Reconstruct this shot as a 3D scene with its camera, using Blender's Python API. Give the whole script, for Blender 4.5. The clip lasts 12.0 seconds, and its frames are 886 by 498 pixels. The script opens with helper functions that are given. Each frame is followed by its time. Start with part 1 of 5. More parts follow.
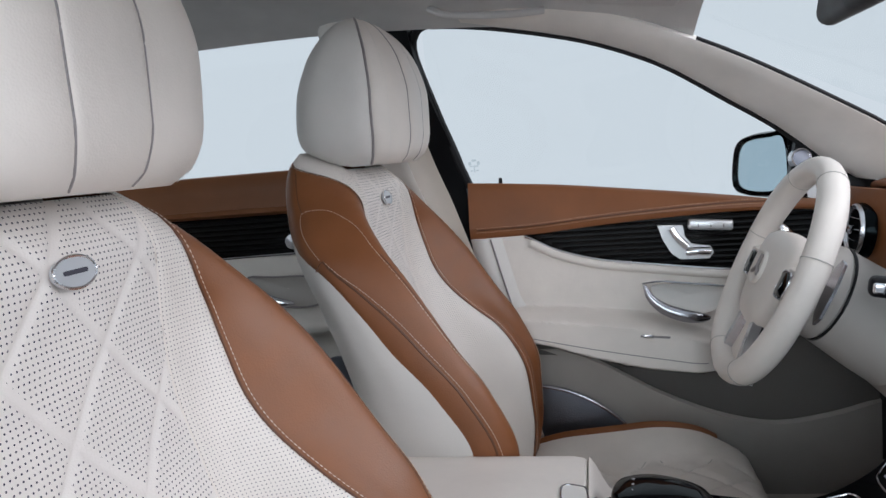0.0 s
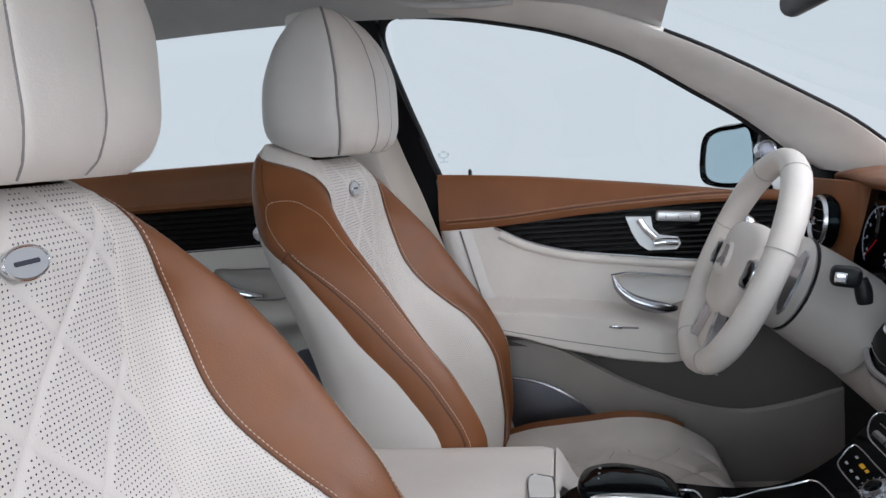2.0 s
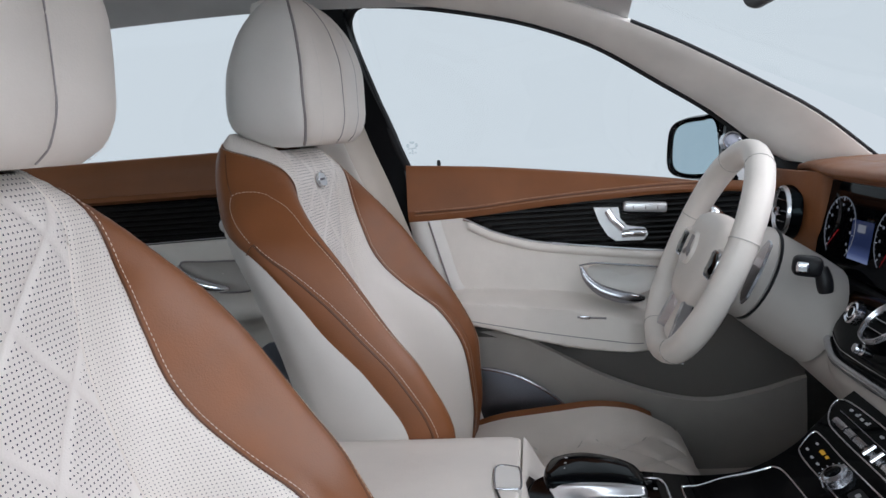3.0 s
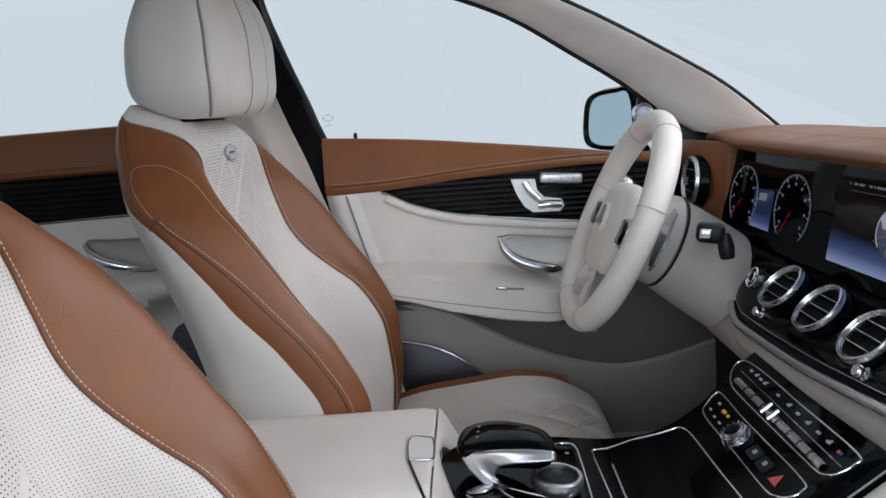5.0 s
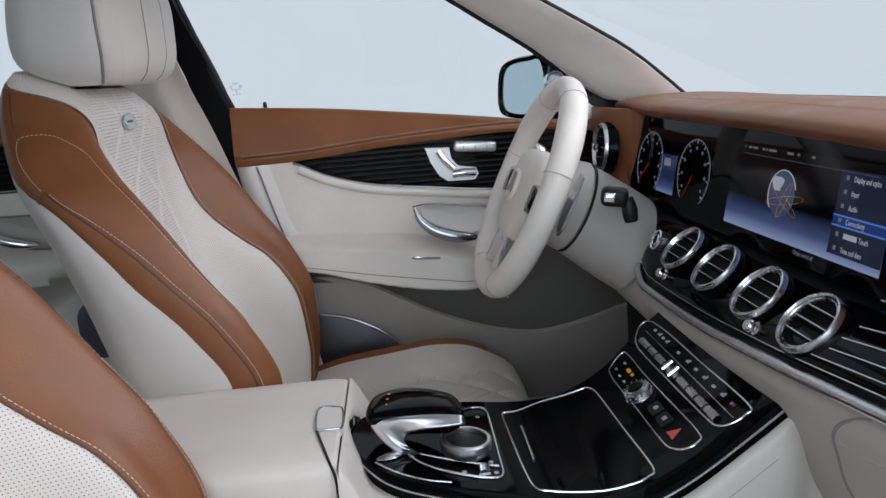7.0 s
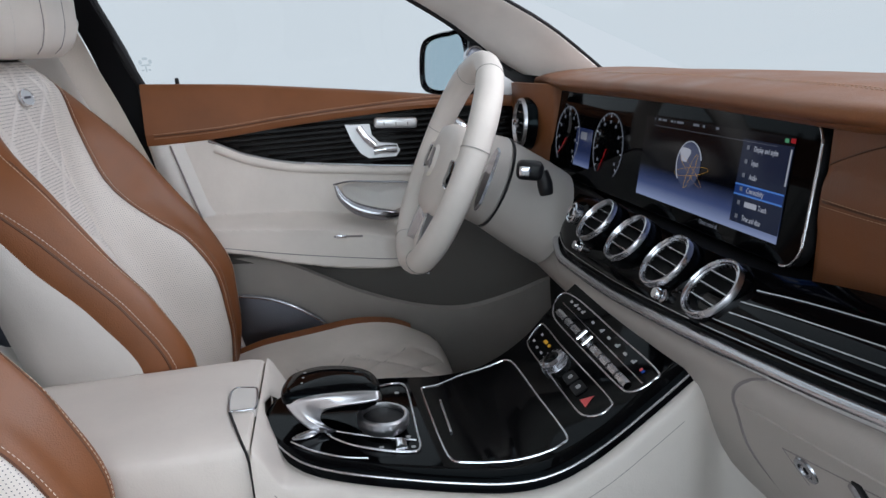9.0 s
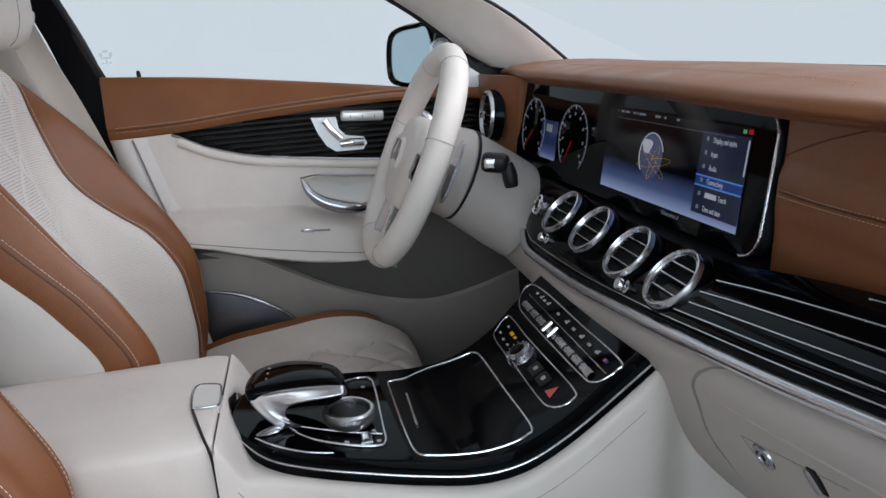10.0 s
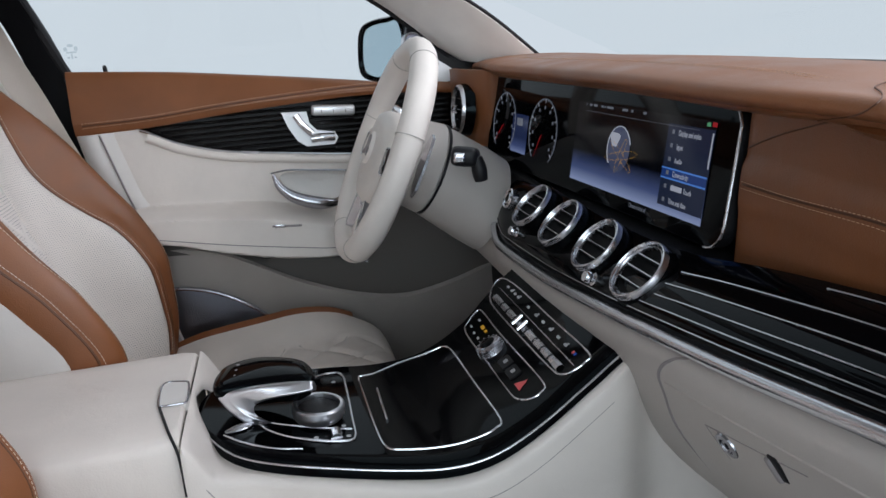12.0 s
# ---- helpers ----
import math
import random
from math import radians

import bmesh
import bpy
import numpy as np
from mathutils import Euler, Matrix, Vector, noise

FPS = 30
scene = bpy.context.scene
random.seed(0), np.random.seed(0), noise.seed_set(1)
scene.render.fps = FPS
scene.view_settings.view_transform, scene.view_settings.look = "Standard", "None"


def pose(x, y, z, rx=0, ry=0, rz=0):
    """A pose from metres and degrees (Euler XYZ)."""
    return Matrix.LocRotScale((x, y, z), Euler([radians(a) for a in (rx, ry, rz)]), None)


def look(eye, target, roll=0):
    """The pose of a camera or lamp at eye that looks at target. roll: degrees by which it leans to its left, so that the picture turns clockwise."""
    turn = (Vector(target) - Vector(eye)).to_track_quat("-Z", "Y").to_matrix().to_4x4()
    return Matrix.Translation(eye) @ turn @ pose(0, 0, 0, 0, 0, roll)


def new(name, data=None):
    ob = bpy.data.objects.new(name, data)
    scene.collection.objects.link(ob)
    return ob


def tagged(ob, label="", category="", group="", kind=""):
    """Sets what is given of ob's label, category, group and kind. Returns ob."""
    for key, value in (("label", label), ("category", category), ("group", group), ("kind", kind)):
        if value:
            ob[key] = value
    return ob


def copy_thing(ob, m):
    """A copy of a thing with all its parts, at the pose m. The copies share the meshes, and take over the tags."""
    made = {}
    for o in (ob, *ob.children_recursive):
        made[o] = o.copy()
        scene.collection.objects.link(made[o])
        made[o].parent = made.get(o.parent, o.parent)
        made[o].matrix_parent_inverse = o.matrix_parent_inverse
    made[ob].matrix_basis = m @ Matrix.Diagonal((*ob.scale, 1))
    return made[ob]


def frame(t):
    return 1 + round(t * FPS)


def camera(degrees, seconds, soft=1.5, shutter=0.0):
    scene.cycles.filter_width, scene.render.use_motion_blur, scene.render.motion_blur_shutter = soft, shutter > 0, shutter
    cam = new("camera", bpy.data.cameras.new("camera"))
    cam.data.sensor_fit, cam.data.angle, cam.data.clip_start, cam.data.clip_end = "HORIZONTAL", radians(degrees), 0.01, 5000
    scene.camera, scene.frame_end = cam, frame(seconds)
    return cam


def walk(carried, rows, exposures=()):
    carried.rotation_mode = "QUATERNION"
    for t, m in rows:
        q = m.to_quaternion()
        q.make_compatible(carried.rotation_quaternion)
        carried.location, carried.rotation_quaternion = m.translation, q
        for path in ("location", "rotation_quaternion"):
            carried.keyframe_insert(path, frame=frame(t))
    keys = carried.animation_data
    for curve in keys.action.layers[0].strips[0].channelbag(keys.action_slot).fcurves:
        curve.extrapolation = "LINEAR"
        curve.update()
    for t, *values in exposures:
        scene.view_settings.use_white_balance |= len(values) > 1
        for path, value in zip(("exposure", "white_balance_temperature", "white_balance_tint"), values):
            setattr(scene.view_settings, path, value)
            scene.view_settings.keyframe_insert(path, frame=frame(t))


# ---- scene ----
cam = camera(60.8, 12.0)
PATH = [
    (0, (0.784, -0.842, 1.058), (0.388, 1.103, 0.814), -4.9),
    (0.5, (0.785, -0.842, 1.058), (0.396, 1.104, 0.812), -4.8),
    (1, (0.787, -0.841, 1.058), (0.41, 1.107, 0.807), -4.8),
    (1.5, (0.789, -0.839, 1.057), (0.432, 1.112, 0.798), -4.8),
    (2, (0.791, -0.836, 1.054), (0.462, 1.119, 0.786), -4.8),
    (2.5, (0.793, -0.833, 1.053), (0.498, 1.125, 0.772), -4.7),
    (3, (0.798, -0.83, 1.052), (0.539, 1.131, 0.756), -4.7),
    (5, (0.821, -0.821, 1.044), (0.739, 1.142, 0.67), -4.8),
    (5.5, (0.827, -0.82, 1.041), (0.788, 1.141, 0.648), -4.8),
    (6, (0.834, -0.818, 1.037), (0.842, 1.138, 0.622), -4.8),
    (6.5, (0.84, -0.817, 1.036), (0.892, 1.134, 0.598), -4.8),
    (7, (0.848, -0.816, 1.032), (0.945, 1.129, 0.576), -4.9),
    (7.5, (0.853, -0.815, 1.03), (0.995, 1.123, 0.556), -4.8),
    (9.5, (0.878, -0.814, 1.021), (1.173, 1.091, 0.488), -4.9),
    (10, (0.883, -0.814, 1.021), (1.209, 1.083, 0.477), -4.9),
    (10.5, (0.887, -0.815, 1.019), (1.237, 1.076, 0.47), -4.9),
    (11, (0.89, -0.815, 1.018), (1.257, 1.071, 0.464), -4.9),
    (11.5, (0.892, -0.816, 1.018), (1.269, 1.068, 0.461), -4.9),
    (12, (0.893, -0.816, 1.019), (1.274, 1.065, 0.458), -4.9),
]
walk(cam, [(t, look(eye, target, roll)) for t, eye, target, roll in PATH], [(0, 0.0, 6150, 14), (12, 0.0, 6150, 14)])

import functools

# ---- world and light: a pale photo studio ----
world = bpy.data.worlds.new("studio")
scene.world = world
world.use_nodes = True
wn, wl = world.node_tree.nodes, world.node_tree.links
wbg = wn["Background"]
wtc = wn.new("ShaderNodeTexCoord")
wsep = wn.new("ShaderNodeSeparateXYZ")
wramp = wn.new("ShaderNodeValToRGB")
wramp.color_ramp.elements[0].position, wramp.color_ramp.elements[0].color = 0.0, (0.60, 0.68, 0.725, 1)
wramp.color_ramp.elements[1].position, wramp.color_ramp.elements[1].color = 0.6, (0.64, 0.715, 0.755, 1)
wl.new(wtc.outputs["Generated"], wsep.inputs[0])
wl.new(wsep.outputs["Z"], wramp.inputs[0])
wl.new(wramp.outputs[0], wbg.inputs[0])
wbg.inputs[1].default_value = 0.9


def lamp(name, place, target, sx, sy, watts, colour):
    d = bpy.data.lights.new(name, "AREA")
    d.shape, d.size, d.size_y, d.energy, d.color = "RECTANGLE", sx, sy, watts, colour
    ob = new(name, d)
    ob.matrix_world = look(place, target)
    return ob


lamp("studio_softbox", (2.5, -1.2, 1.6), (0.6, -0.1, 1.0), 1.6, 1.0, 27, (1.0, 0.975, 0.965))
lamp("studio_softbox", (0.4, -3.2, 1.5), (0.4, 0.4, 0.95), 2.0, 1.4, 30, (0.86, 0.98, 1.0))
lamp("studio_softbox", (3.6, 0.3, 3.1), (1.0, 0.2, 0.8), 2.8, 1.8, 50, (1.0, 0.975, 0.98))


# ---- materials ----
def material(name, colour, rough=0.5, metal=0.0, coat=0.0, grain=0.0, grain_size=0.001, vary=0.06, vary_size=0.08, spec=0.5, folds=0.002):
    """Principled surface with a fine relief (metres) and a soft large-scale variation of tone and gloss."""
    m = bpy.data.materials.new(name)
    m.use_nodes = True
    n, k = m.node_tree.nodes, m.node_tree.links
    b = n["Principled BSDF"]
    b.inputs["Metallic"].default_value = metal
    b.inputs["Coat Weight"].default_value = coat
    b.inputs["Coat Roughness"].default_value = 0.03
    b.inputs["Specular IOR Level"].default_value = spec
    tc = n.new("ShaderNodeTexCoord")
    big = n.new("ShaderNodeTexNoise")
    big.inputs["Scale"].default_value, big.inputs["Detail"].default_value = 1 / vary_size, 4
    k.new(tc.outputs["Object"], big.inputs["Vector"])
    ramp = n.new("ShaderNodeMapRange")
    ramp.inputs[1].default_value, ramp.inputs[2].default_value = 0.3, 0.7
    ramp.inputs[3].default_value, ramp.inputs[4].default_value = 1 - vary, 1 + vary
    k.new(big.outputs["Fac"], ramp.inputs[0])
    mul = n.new("ShaderNodeVectorMath")
    mul.operation = "SCALE"
    mul.inputs[0].default_value = colour
    k.new(ramp.outputs[0], mul.inputs["Scale"])
    k.new(mul.outputs[0], b.inputs["Base Color"])
    rr = n.new("ShaderNodeMapRange")
    rr.inputs[1].default_value, rr.inputs[2].default_value = 0.3, 0.7
    rr.inputs[3].default_value, rr.inputs[4].default_value = rough * 0.8, rough * 1.2
    k.new(big.outputs["Fac"], rr.inputs[0])
    k.new(rr.outputs[0], b.inputs["Roughness"])
    if grain:
        v = n.new("ShaderNodeTexVoronoi")
        v.inputs["Scale"].default_value = 1 / grain_size
        k.new(tc.outputs["Object"], v.inputs["Vector"])
        bump = n.new("ShaderNodeBump")
        bump.inputs["Strength"].default_value, bump.inputs["Distance"].default_value = 0.5, grain
        k.new(v.outputs["Distance"], bump.inputs["Height"])
        fold = n.new("ShaderNodeTexNoise")
        fold.inputs["Scale"].default_value, fold.inputs["Detail"].default_value = 28, 3
        k.new(tc.outputs["Object"], fold.inputs["Vector"])
        wide = n.new("ShaderNodeBump")
        wide.inputs["Strength"].default_value, wide.inputs["Distance"].default_value = 0.35, folds
        k.new(fold.outputs["Fac"], wide.inputs["Height"])
        k.new(wide.outputs[0], bump.inputs["Normal"])
        k.new(bump.outputs[0], b.inputs["Normal"])
    return m


def perforated(name, colour, pitch=0.0050, hole=0.17, quilted=False):
    """Leather with rows of punched holes, laid along the surface's own UV in metres."""
    m = material(name, colour, 0.5, grain=0.0003, grain_size=0.0016, vary=0.04)
    n, k = m.node_tree.nodes, m.node_tree.links
    b = n["Principled BSDF"]
    uv = n.new("ShaderNodeTexCoord")
    sc = n.new("ShaderNodeVectorMath")
    sc.operation = "SCALE"
    sc.inputs["Scale"].default_value = 1 / pitch
    k.new(uv.outputs["UV"], sc.inputs[0])
    fr = n.new("ShaderNodeVectorMath")
    fr.operation = "FRACTION"
    k.new(sc.outputs[0], fr.inputs[0])
    sub = n.new("ShaderNodeVectorMath")
    sub.operation = "DISTANCE"
    sub.inputs[1].default_value = (0.5, 0.5, 0)
    k.new(fr.outputs[0], sub.inputs[0])
    inside = n.new("ShaderNodeMath")
    inside.operation = "LESS_THAN"
    inside.inputs[1].default_value = hole
    k.new(sub.outputs["Value"], inside.inputs[0])
    old = b.inputs["Base Color"].links[0].from_socket
    mix = n.new("ShaderNodeMix")
    mix.data_type = "RGBA"
    k.new(inside.outputs[0], mix.inputs[0])
    k.new(old, mix.inputs[6])
    mix.inputs[7].default_value = (0.03, 0.03, 0.06, 1)
    if quilted:
        # holes keep clear of the diamond seams
        def op(kind, a, c=None):
            q = n.new("ShaderNodeMath")
            q.operation = kind
            for i, w in enumerate((a, c)):
                if w is None:
                    continue
                if isinstance(w, float):
                    q.inputs[i].default_value = w
                else:
                    k.new(w, q.inputs[i])
            return q.outputs[0]
        sep = n.new("ShaderNodeSeparateXYZ")
        k.new(uv.outputs["Object"], sep.inputs[0])
        u = op("DIVIDE", op("SUBTRACT", sep.outputs["Y"], 0.37 - 0.023), 0.108)
        v = op("DIVIDE", op("SUBTRACT", sep.outputs["Z"], 1.0), 0.123)
        far = [op("ABSOLUTE", op("SUBTRACT", op("FRACT", op("ADD", w, 20.0)), 0.5)) for w in (op("ADD", u, v), op("SUBTRACT", u, v))]
        clear = op("LESS_THAN", op("MAXIMUM", far[0], far[1]), 0.445)
        k.new(op("MULTIPLY", inside.outputs[0], clear), mix.inputs[0])
    k.new(mix.outputs[2], b.inputs["Base Color"])
    return m


CREAM = (0.74, 0.685, 0.635)
leather = material("cream_leather", CREAM, 0.48, grain=0.0003, grain_size=0.0018, vary=0.05, folds=0.004)
leather_shell = material("cream_shell", (0.70, 0.675, 0.645), 0.55, grain=0.0002, grain_size=0.0015, vary=0.04)
leather_perf = perforated("cream_perforated_leather", (0.76, 0.72, 0.685), quilted=True)
leather_perf_fine = perforated("cream_fine_perforated_leather", (0.74, 0.695, 0.65), 0.0040, 0.14)
# darker copy of the cream shell, with shade put into its colour
shaded_shell = material("shaded_cream_trim", (0.47, 0.435, 0.405), 0.55, grain=0.0002, grain_size=0.0015, vary=0.04)
saddle = material("saddle_brown_leather", (0.212, 0.075, 0.025), 0.44, grain=0.00035, grain_size=0.0016, vary=0.10)
thread = material("pale_thread", (0.72, 0.62, 0.52), 0.6, vary=0.1, vary_size=0.01)
piping_m = material("grey_piping", (0.26, 0.235, 0.235), 0.5)
liner = material("headliner_cloth", (0.66, 0.655, 0.65), 0.9, grain=0.0004, grain_size=0.0012)
pillar_m = material("cream_pillar_cloth", (0.88, 0.845, 0.80), 0.85, grain=0.0004, grain_size=0.0012)
gloss_black = material("piano_black", (0.0022, 0.0022, 0.0028), 0.045, coat=0.0, spec=0.08, vary=0.2)
gloss_black.node_tree.nodes["Principled BSDF"].inputs["Specular Tint"].default_value = (0.72, 0.94, 1.0, 1)
slat_black = material("black_lacquered_wood", (0.004, 0.0035, 0.0035), 0.16, coat=0.0, spec=0.22, vary=0.25)
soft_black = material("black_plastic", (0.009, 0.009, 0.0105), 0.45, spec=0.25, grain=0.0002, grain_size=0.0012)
pillar_black = material("black_pillar_cover", (0.005, 0.005, 0.006), 0.4, spec=0.08)
dark_grey = material("grey_carpet", (0.050, 0.047, 0.045), 0.95, grain=0.001, grain_size=0.002, vary=0.15, vary_size=0.03)
chrome = material("satin_chrome", (0.66, 0.66, 0.69), 0.24, metal=1.0, vary=0.05)
dark_chrome = material("dark_satin_chrome", (0.40, 0.40, 0.43), 0.22, metal=1.0, vary=0.06)
bright_chrome = material("bright_chrome", (0.80, 0.80, 0.83), 0.16, metal=1.0, vary=0.03)
grille_m = material("speaker_mesh_metal", (0.16, 0.17, 0.20), 0.35, metal=0.9, grain=0.0006, grain_size=0.0025)
belt_m = material("cream_belt_webbing", (0.62, 0.57, 0.51), 0.8, grain=0.0004, grain_size=0.002)
satin_silver = material("satin_silver", (0.72, 0.72, 0.73), 0.38, metal=0.75, vary=0.04)
mirror_m = material("mirror_glass", (0.48, 0.60, 0.66), 0.02, metal=1.0, vary=0.01)
ground_m = material("studio_floor", (0.22, 0.225, 0.23), 0.5, vary=0.06, vary_size=0.8)
tan_thread = material("tan_thread", (0.62, 0.42, 0.28), 0.6)
white_ink = material("white_print", (0.42, 0.42, 0.43), 0.6)
red_ink = material("red_print", (0.75, 0.12, 0.12), 0.6)


def glowing(name, colour, strength):
    m = bpy.data.materials.new(name)
    m.use_nodes = True
    b = m.node_tree.nodes["Principled BSDF"]
    b.inputs["Base Color"].default_value = (0, 0, 0, 1)
    b.inputs["Roughness"].default_value = 0.12
    b.inputs["Specular IOR Level"].default_value = 0.12
    b.inputs["Emission Color"].default_value = (*colour, 1)
    b.inputs["Emission Strength"].default_value = strength
    return m


def window_glass(name):
    m = bpy.data.materials.new(name)
    m.use_nodes = True
    n, k = m.node_tree.nodes, m.node_tree.links
    n.remove(n["Principled BSDF"])
    t, g, mix = n.new("ShaderNodeBsdfTransparent"), n.new("ShaderNodeBsdfGlossy"), n.new("ShaderNodeMixShader")
    t.inputs[0].default_value = (0.97, 0.985, 0.985, 1)
    g.inputs["Roughness"].default_value = 0.01
    mix.inputs[0].default_value = 0.025
    k.new(t.outputs[0], mix.inputs[1])
    k.new(g.outputs[0], mix.inputs[2])
    k.new(mix.outputs[0], n["Material Output"].inputs[0])
    return m


glass_m = window_glass("car_glass")

# ---- shape helpers ----
def bisect_right(xs, v):
    """How many of the rising values xs are not above v."""
    return sum(1 for a in xs if a <= v)


@functools.lru_cache(maxsize=4000)
def slopes(table):
    """Slopes of a smooth curve through a table that never overshoots."""
    x, y = [a for a, _ in table], [b for _, b in table]
    d = [(y[i + 1] - y[i]) / (x[i + 1] - x[i]) for i in range(len(x) - 1)]
    m = [d[0]]
    for i in range(1, len(d)):
        m.append(0.0 if d[i - 1] * d[i] <= 0 else 2 * d[i - 1] * d[i] / (d[i - 1] + d[i]))
    return x, y, m + [d[-1]]


def lerp(table, v):
    x, y, m = slopes(tuple(table))
    if v <= x[0]:
        return y[0]
    if v >= x[-1]:
        return y[-1]
    i = bisect_right(x, v) - 1
    h = x[i + 1] - x[i]
    t = (v - x[i]) / h
    return y[i] * (1 + 2 * t) * (1 - t) ** 2 + h * m[i] * t * (1 - t) ** 2 + y[i + 1] * t * t * (3 - 2 * t) + h * m[i + 1] * t * t * (t - 1)


def ease(a, b, v):
    s = min(max((v - a) / (b - a), 0.0), 1.0)
    return s * s * (3 - 2 * s)


def spline(pts, n, closed=False):
    """n points on a Catmull-Rom curve through pts."""
    P = [Vector(p) for p in pts]
    m = len(P)
    out = []
    spans = m if closed else m - 1
    for i in range(n):
        u = i / (n if closed else n - 1) * spans
        j = min(int(u), spans - 1)
        f = u - j
        if closed:
            a, b, c, d = P[(j - 1) % m], P[j % m], P[(j + 1) % m], P[(j + 2) % m]
        else:
            b, c = P[j], P[j + 1]
            a = P[j - 1] if j > 0 else b * 2 - c
            d = P[j + 2] if j + 2 < m else c * 2 - b
        out.append(0.5 * ((2 * b) + (c - a) * f + (2 * a - 5 * b + 4 * c - d) * f * f + (3 * b - a - 3 * c + d) * f ** 3))
    return out


def finish(bm, smooth=True, angle=40):
    bmesh.ops.remove_doubles(bm, verts=bm.verts, dist=1e-6)
    bmesh.ops.recalc_face_normals(bm, faces=bm.faces)
    for f in bm.faces:
        f.smooth = smooth
    if smooth:
        lim = radians(angle)
        for e in bm.edges:
            if len(e.link_faces) == 2 and e.calc_face_angle(0) > lim:
                e.smooth = False
    return bm


def part(name, bm, mat, parent=None, label="", smooth=True, angle=40):
    finish(bm, smooth, angle)
    me = bpy.data.meshes.new(name)
    bm.to_mesh(me)
    bm.free()
    me.materials.append(mat)
    ob = new(name, me)
    if parent:
        ob.parent = parent
    if label:
        tagged(ob, label)
    return ob


def thing(name, label, category, at=(0, 0, 0), group="", kind=""):
    ob = new(name)
    ob.empty_display_size = 0.05
    tagged(ob, label, category, group, kind)
    return ob


def sheet(rows, closed=False, bm=None, caps=False):
    """A skin through rows of points, with UV in metres along both ways."""
    bm = bm or bmesh.new()
    uvl = bm.loops.layers.uv.verify()
    V = [[bm.verts.new(p) for p in r] for r in rows]
    nr, nc = len(rows), len(rows[0])
    mid = nc // 2
    vv = [0.0]
    for i in range(1, nr):
        vv.append(vv[-1] + (Vector(rows[i][mid]) - Vector(rows[i - 1][mid])).length)
    uu = []
    for r in rows:
        acc = [0.0]
        for j in range(1, nc + (1 if closed else 0)):
            acc.append(acc[-1] + (Vector(r[j % nc]) - Vector(r[j - 1])).length)
        uu.append(acc)
    for i in range(nr - 1):
        for j in range(nc if closed else nc - 1):
            j2 = (j + 1) % nc
            try:
                f = bm.faces.new((V[i][j], V[i][j2], V[i + 1][j2], V[i + 1][j]))
            except ValueError:
                continue
            uvs = ((uu[i][j], vv[i]), (uu[i][j + 1], vv[i]), (uu[i + 1][j + 1], vv[i + 1]), (uu[i + 1][j], vv[i + 1]))
            for l, q in zip(f.loops, uvs):
                l[uvl].uv = q
    if caps and closed:
        bm.faces.new(V[0][::-1])
        bm.faces.new(V[-1])
    return bm


def thick(rows, depth):
    """A skin with an under side, depth given as a vector, closed all round."""
    d = Vector(depth)
    bm = bmesh.new()
    ring = []
    for r in rows:
        r = [Vector(p) for p in r]
        ring.append(r + [p + d for p in reversed(r)])
    sheet(ring, True, bm, caps=True)
    return bm


def tube(path, r, n=8, closed=False, bm=None, flat=1.0, up=(0, 0, 1)):
    """A rod along a path; r a number or a function of 0..1. flat squeezes it along up."""
    bm = bm or bmesh.new()
    P = [Vector(p) for p in path]
    m = len(P)
    rows = []
    for i, p in enumerate(P):
        a = P[(i - 1) % m] if closed or i else p
        b = P[(i + 1) % m] if closed or i < m - 1 else p
        t = (b - a).normalized()
        side = t.cross(Vector(up))
        if side.length < 1e-4:
            side = t.cross(Vector((1, 0, 0)))
        side.normalize()
        top = side.cross(t)
        rad = r(i / max(m - 1, 1)) if callable(r) else r
        rows.append([p + side * rad * math.cos(2 * math.pi * j / n) + top * rad * flat * math.sin(2 * math.pi * j / n) for j in range(n)])
    if closed:
        rows.append(rows[0])
    return sheet(rows, True, bm, caps=not closed)


def dashes(path, r=0.00045, length=0.0034, gap=0.0019):
    """A row of single thread stitches along a path."""
    bm = bmesh.new()
    P = [Vector(p) for p in path]
    L = [0.0]
    for a, b in zip(P, P[1:]):
        L.append(L[-1] + (b - a).length)

    def at(s):
        return Vector([np.interp(s, L, [p[i] for p in P]) for i in range(3)])
    s = 0.0
    while s + length < L[-1]:
        tube([at(s), at(s + length / 2), at(s + length)], lambda u: r * (0.6 if u in (0, 1) else 1.0), 5, bm=bm)
        s += length + gap
    return bm


def box(size, m=None, bevel=0.004, seg=2, bm=None):
    """A rounded block of that size, its centre at the origin of m."""
    own = bmesh.new()
    bmesh.ops.create_cube(own, size=1, matrix=Matrix.Diagonal((*size, 1)))
    if bevel:
        bmesh.ops.bevel(own, geom=own.edges[:], offset=min(bevel, 0.49 * min(size)), segments=seg, profile=0.5, affect="EDGES")
    if m is not None:
        bmesh.ops.transform(own, matrix=m, verts=own.verts)
    if bm is None:
        return own
    me = bpy.data.meshes.new("tmp")
    own.to_mesh(me)
    own.free()
    bm.from_mesh(me)
    bpy.data.meshes.remove(me)
    return bm


def turned(profile, m, n=28):
    """A lathe shape: profile of (radius, height), turned about the z axis of m."""
    rows = []
    for r, h in profile:
        rows.append([m @ Vector((max(r, 1e-4) * math.cos(2 * math.pi * j / n), max(r, 1e-4) * math.sin(2 * math.pi * j / n), h)) for j in range(n)])
    return sheet(rows, True)


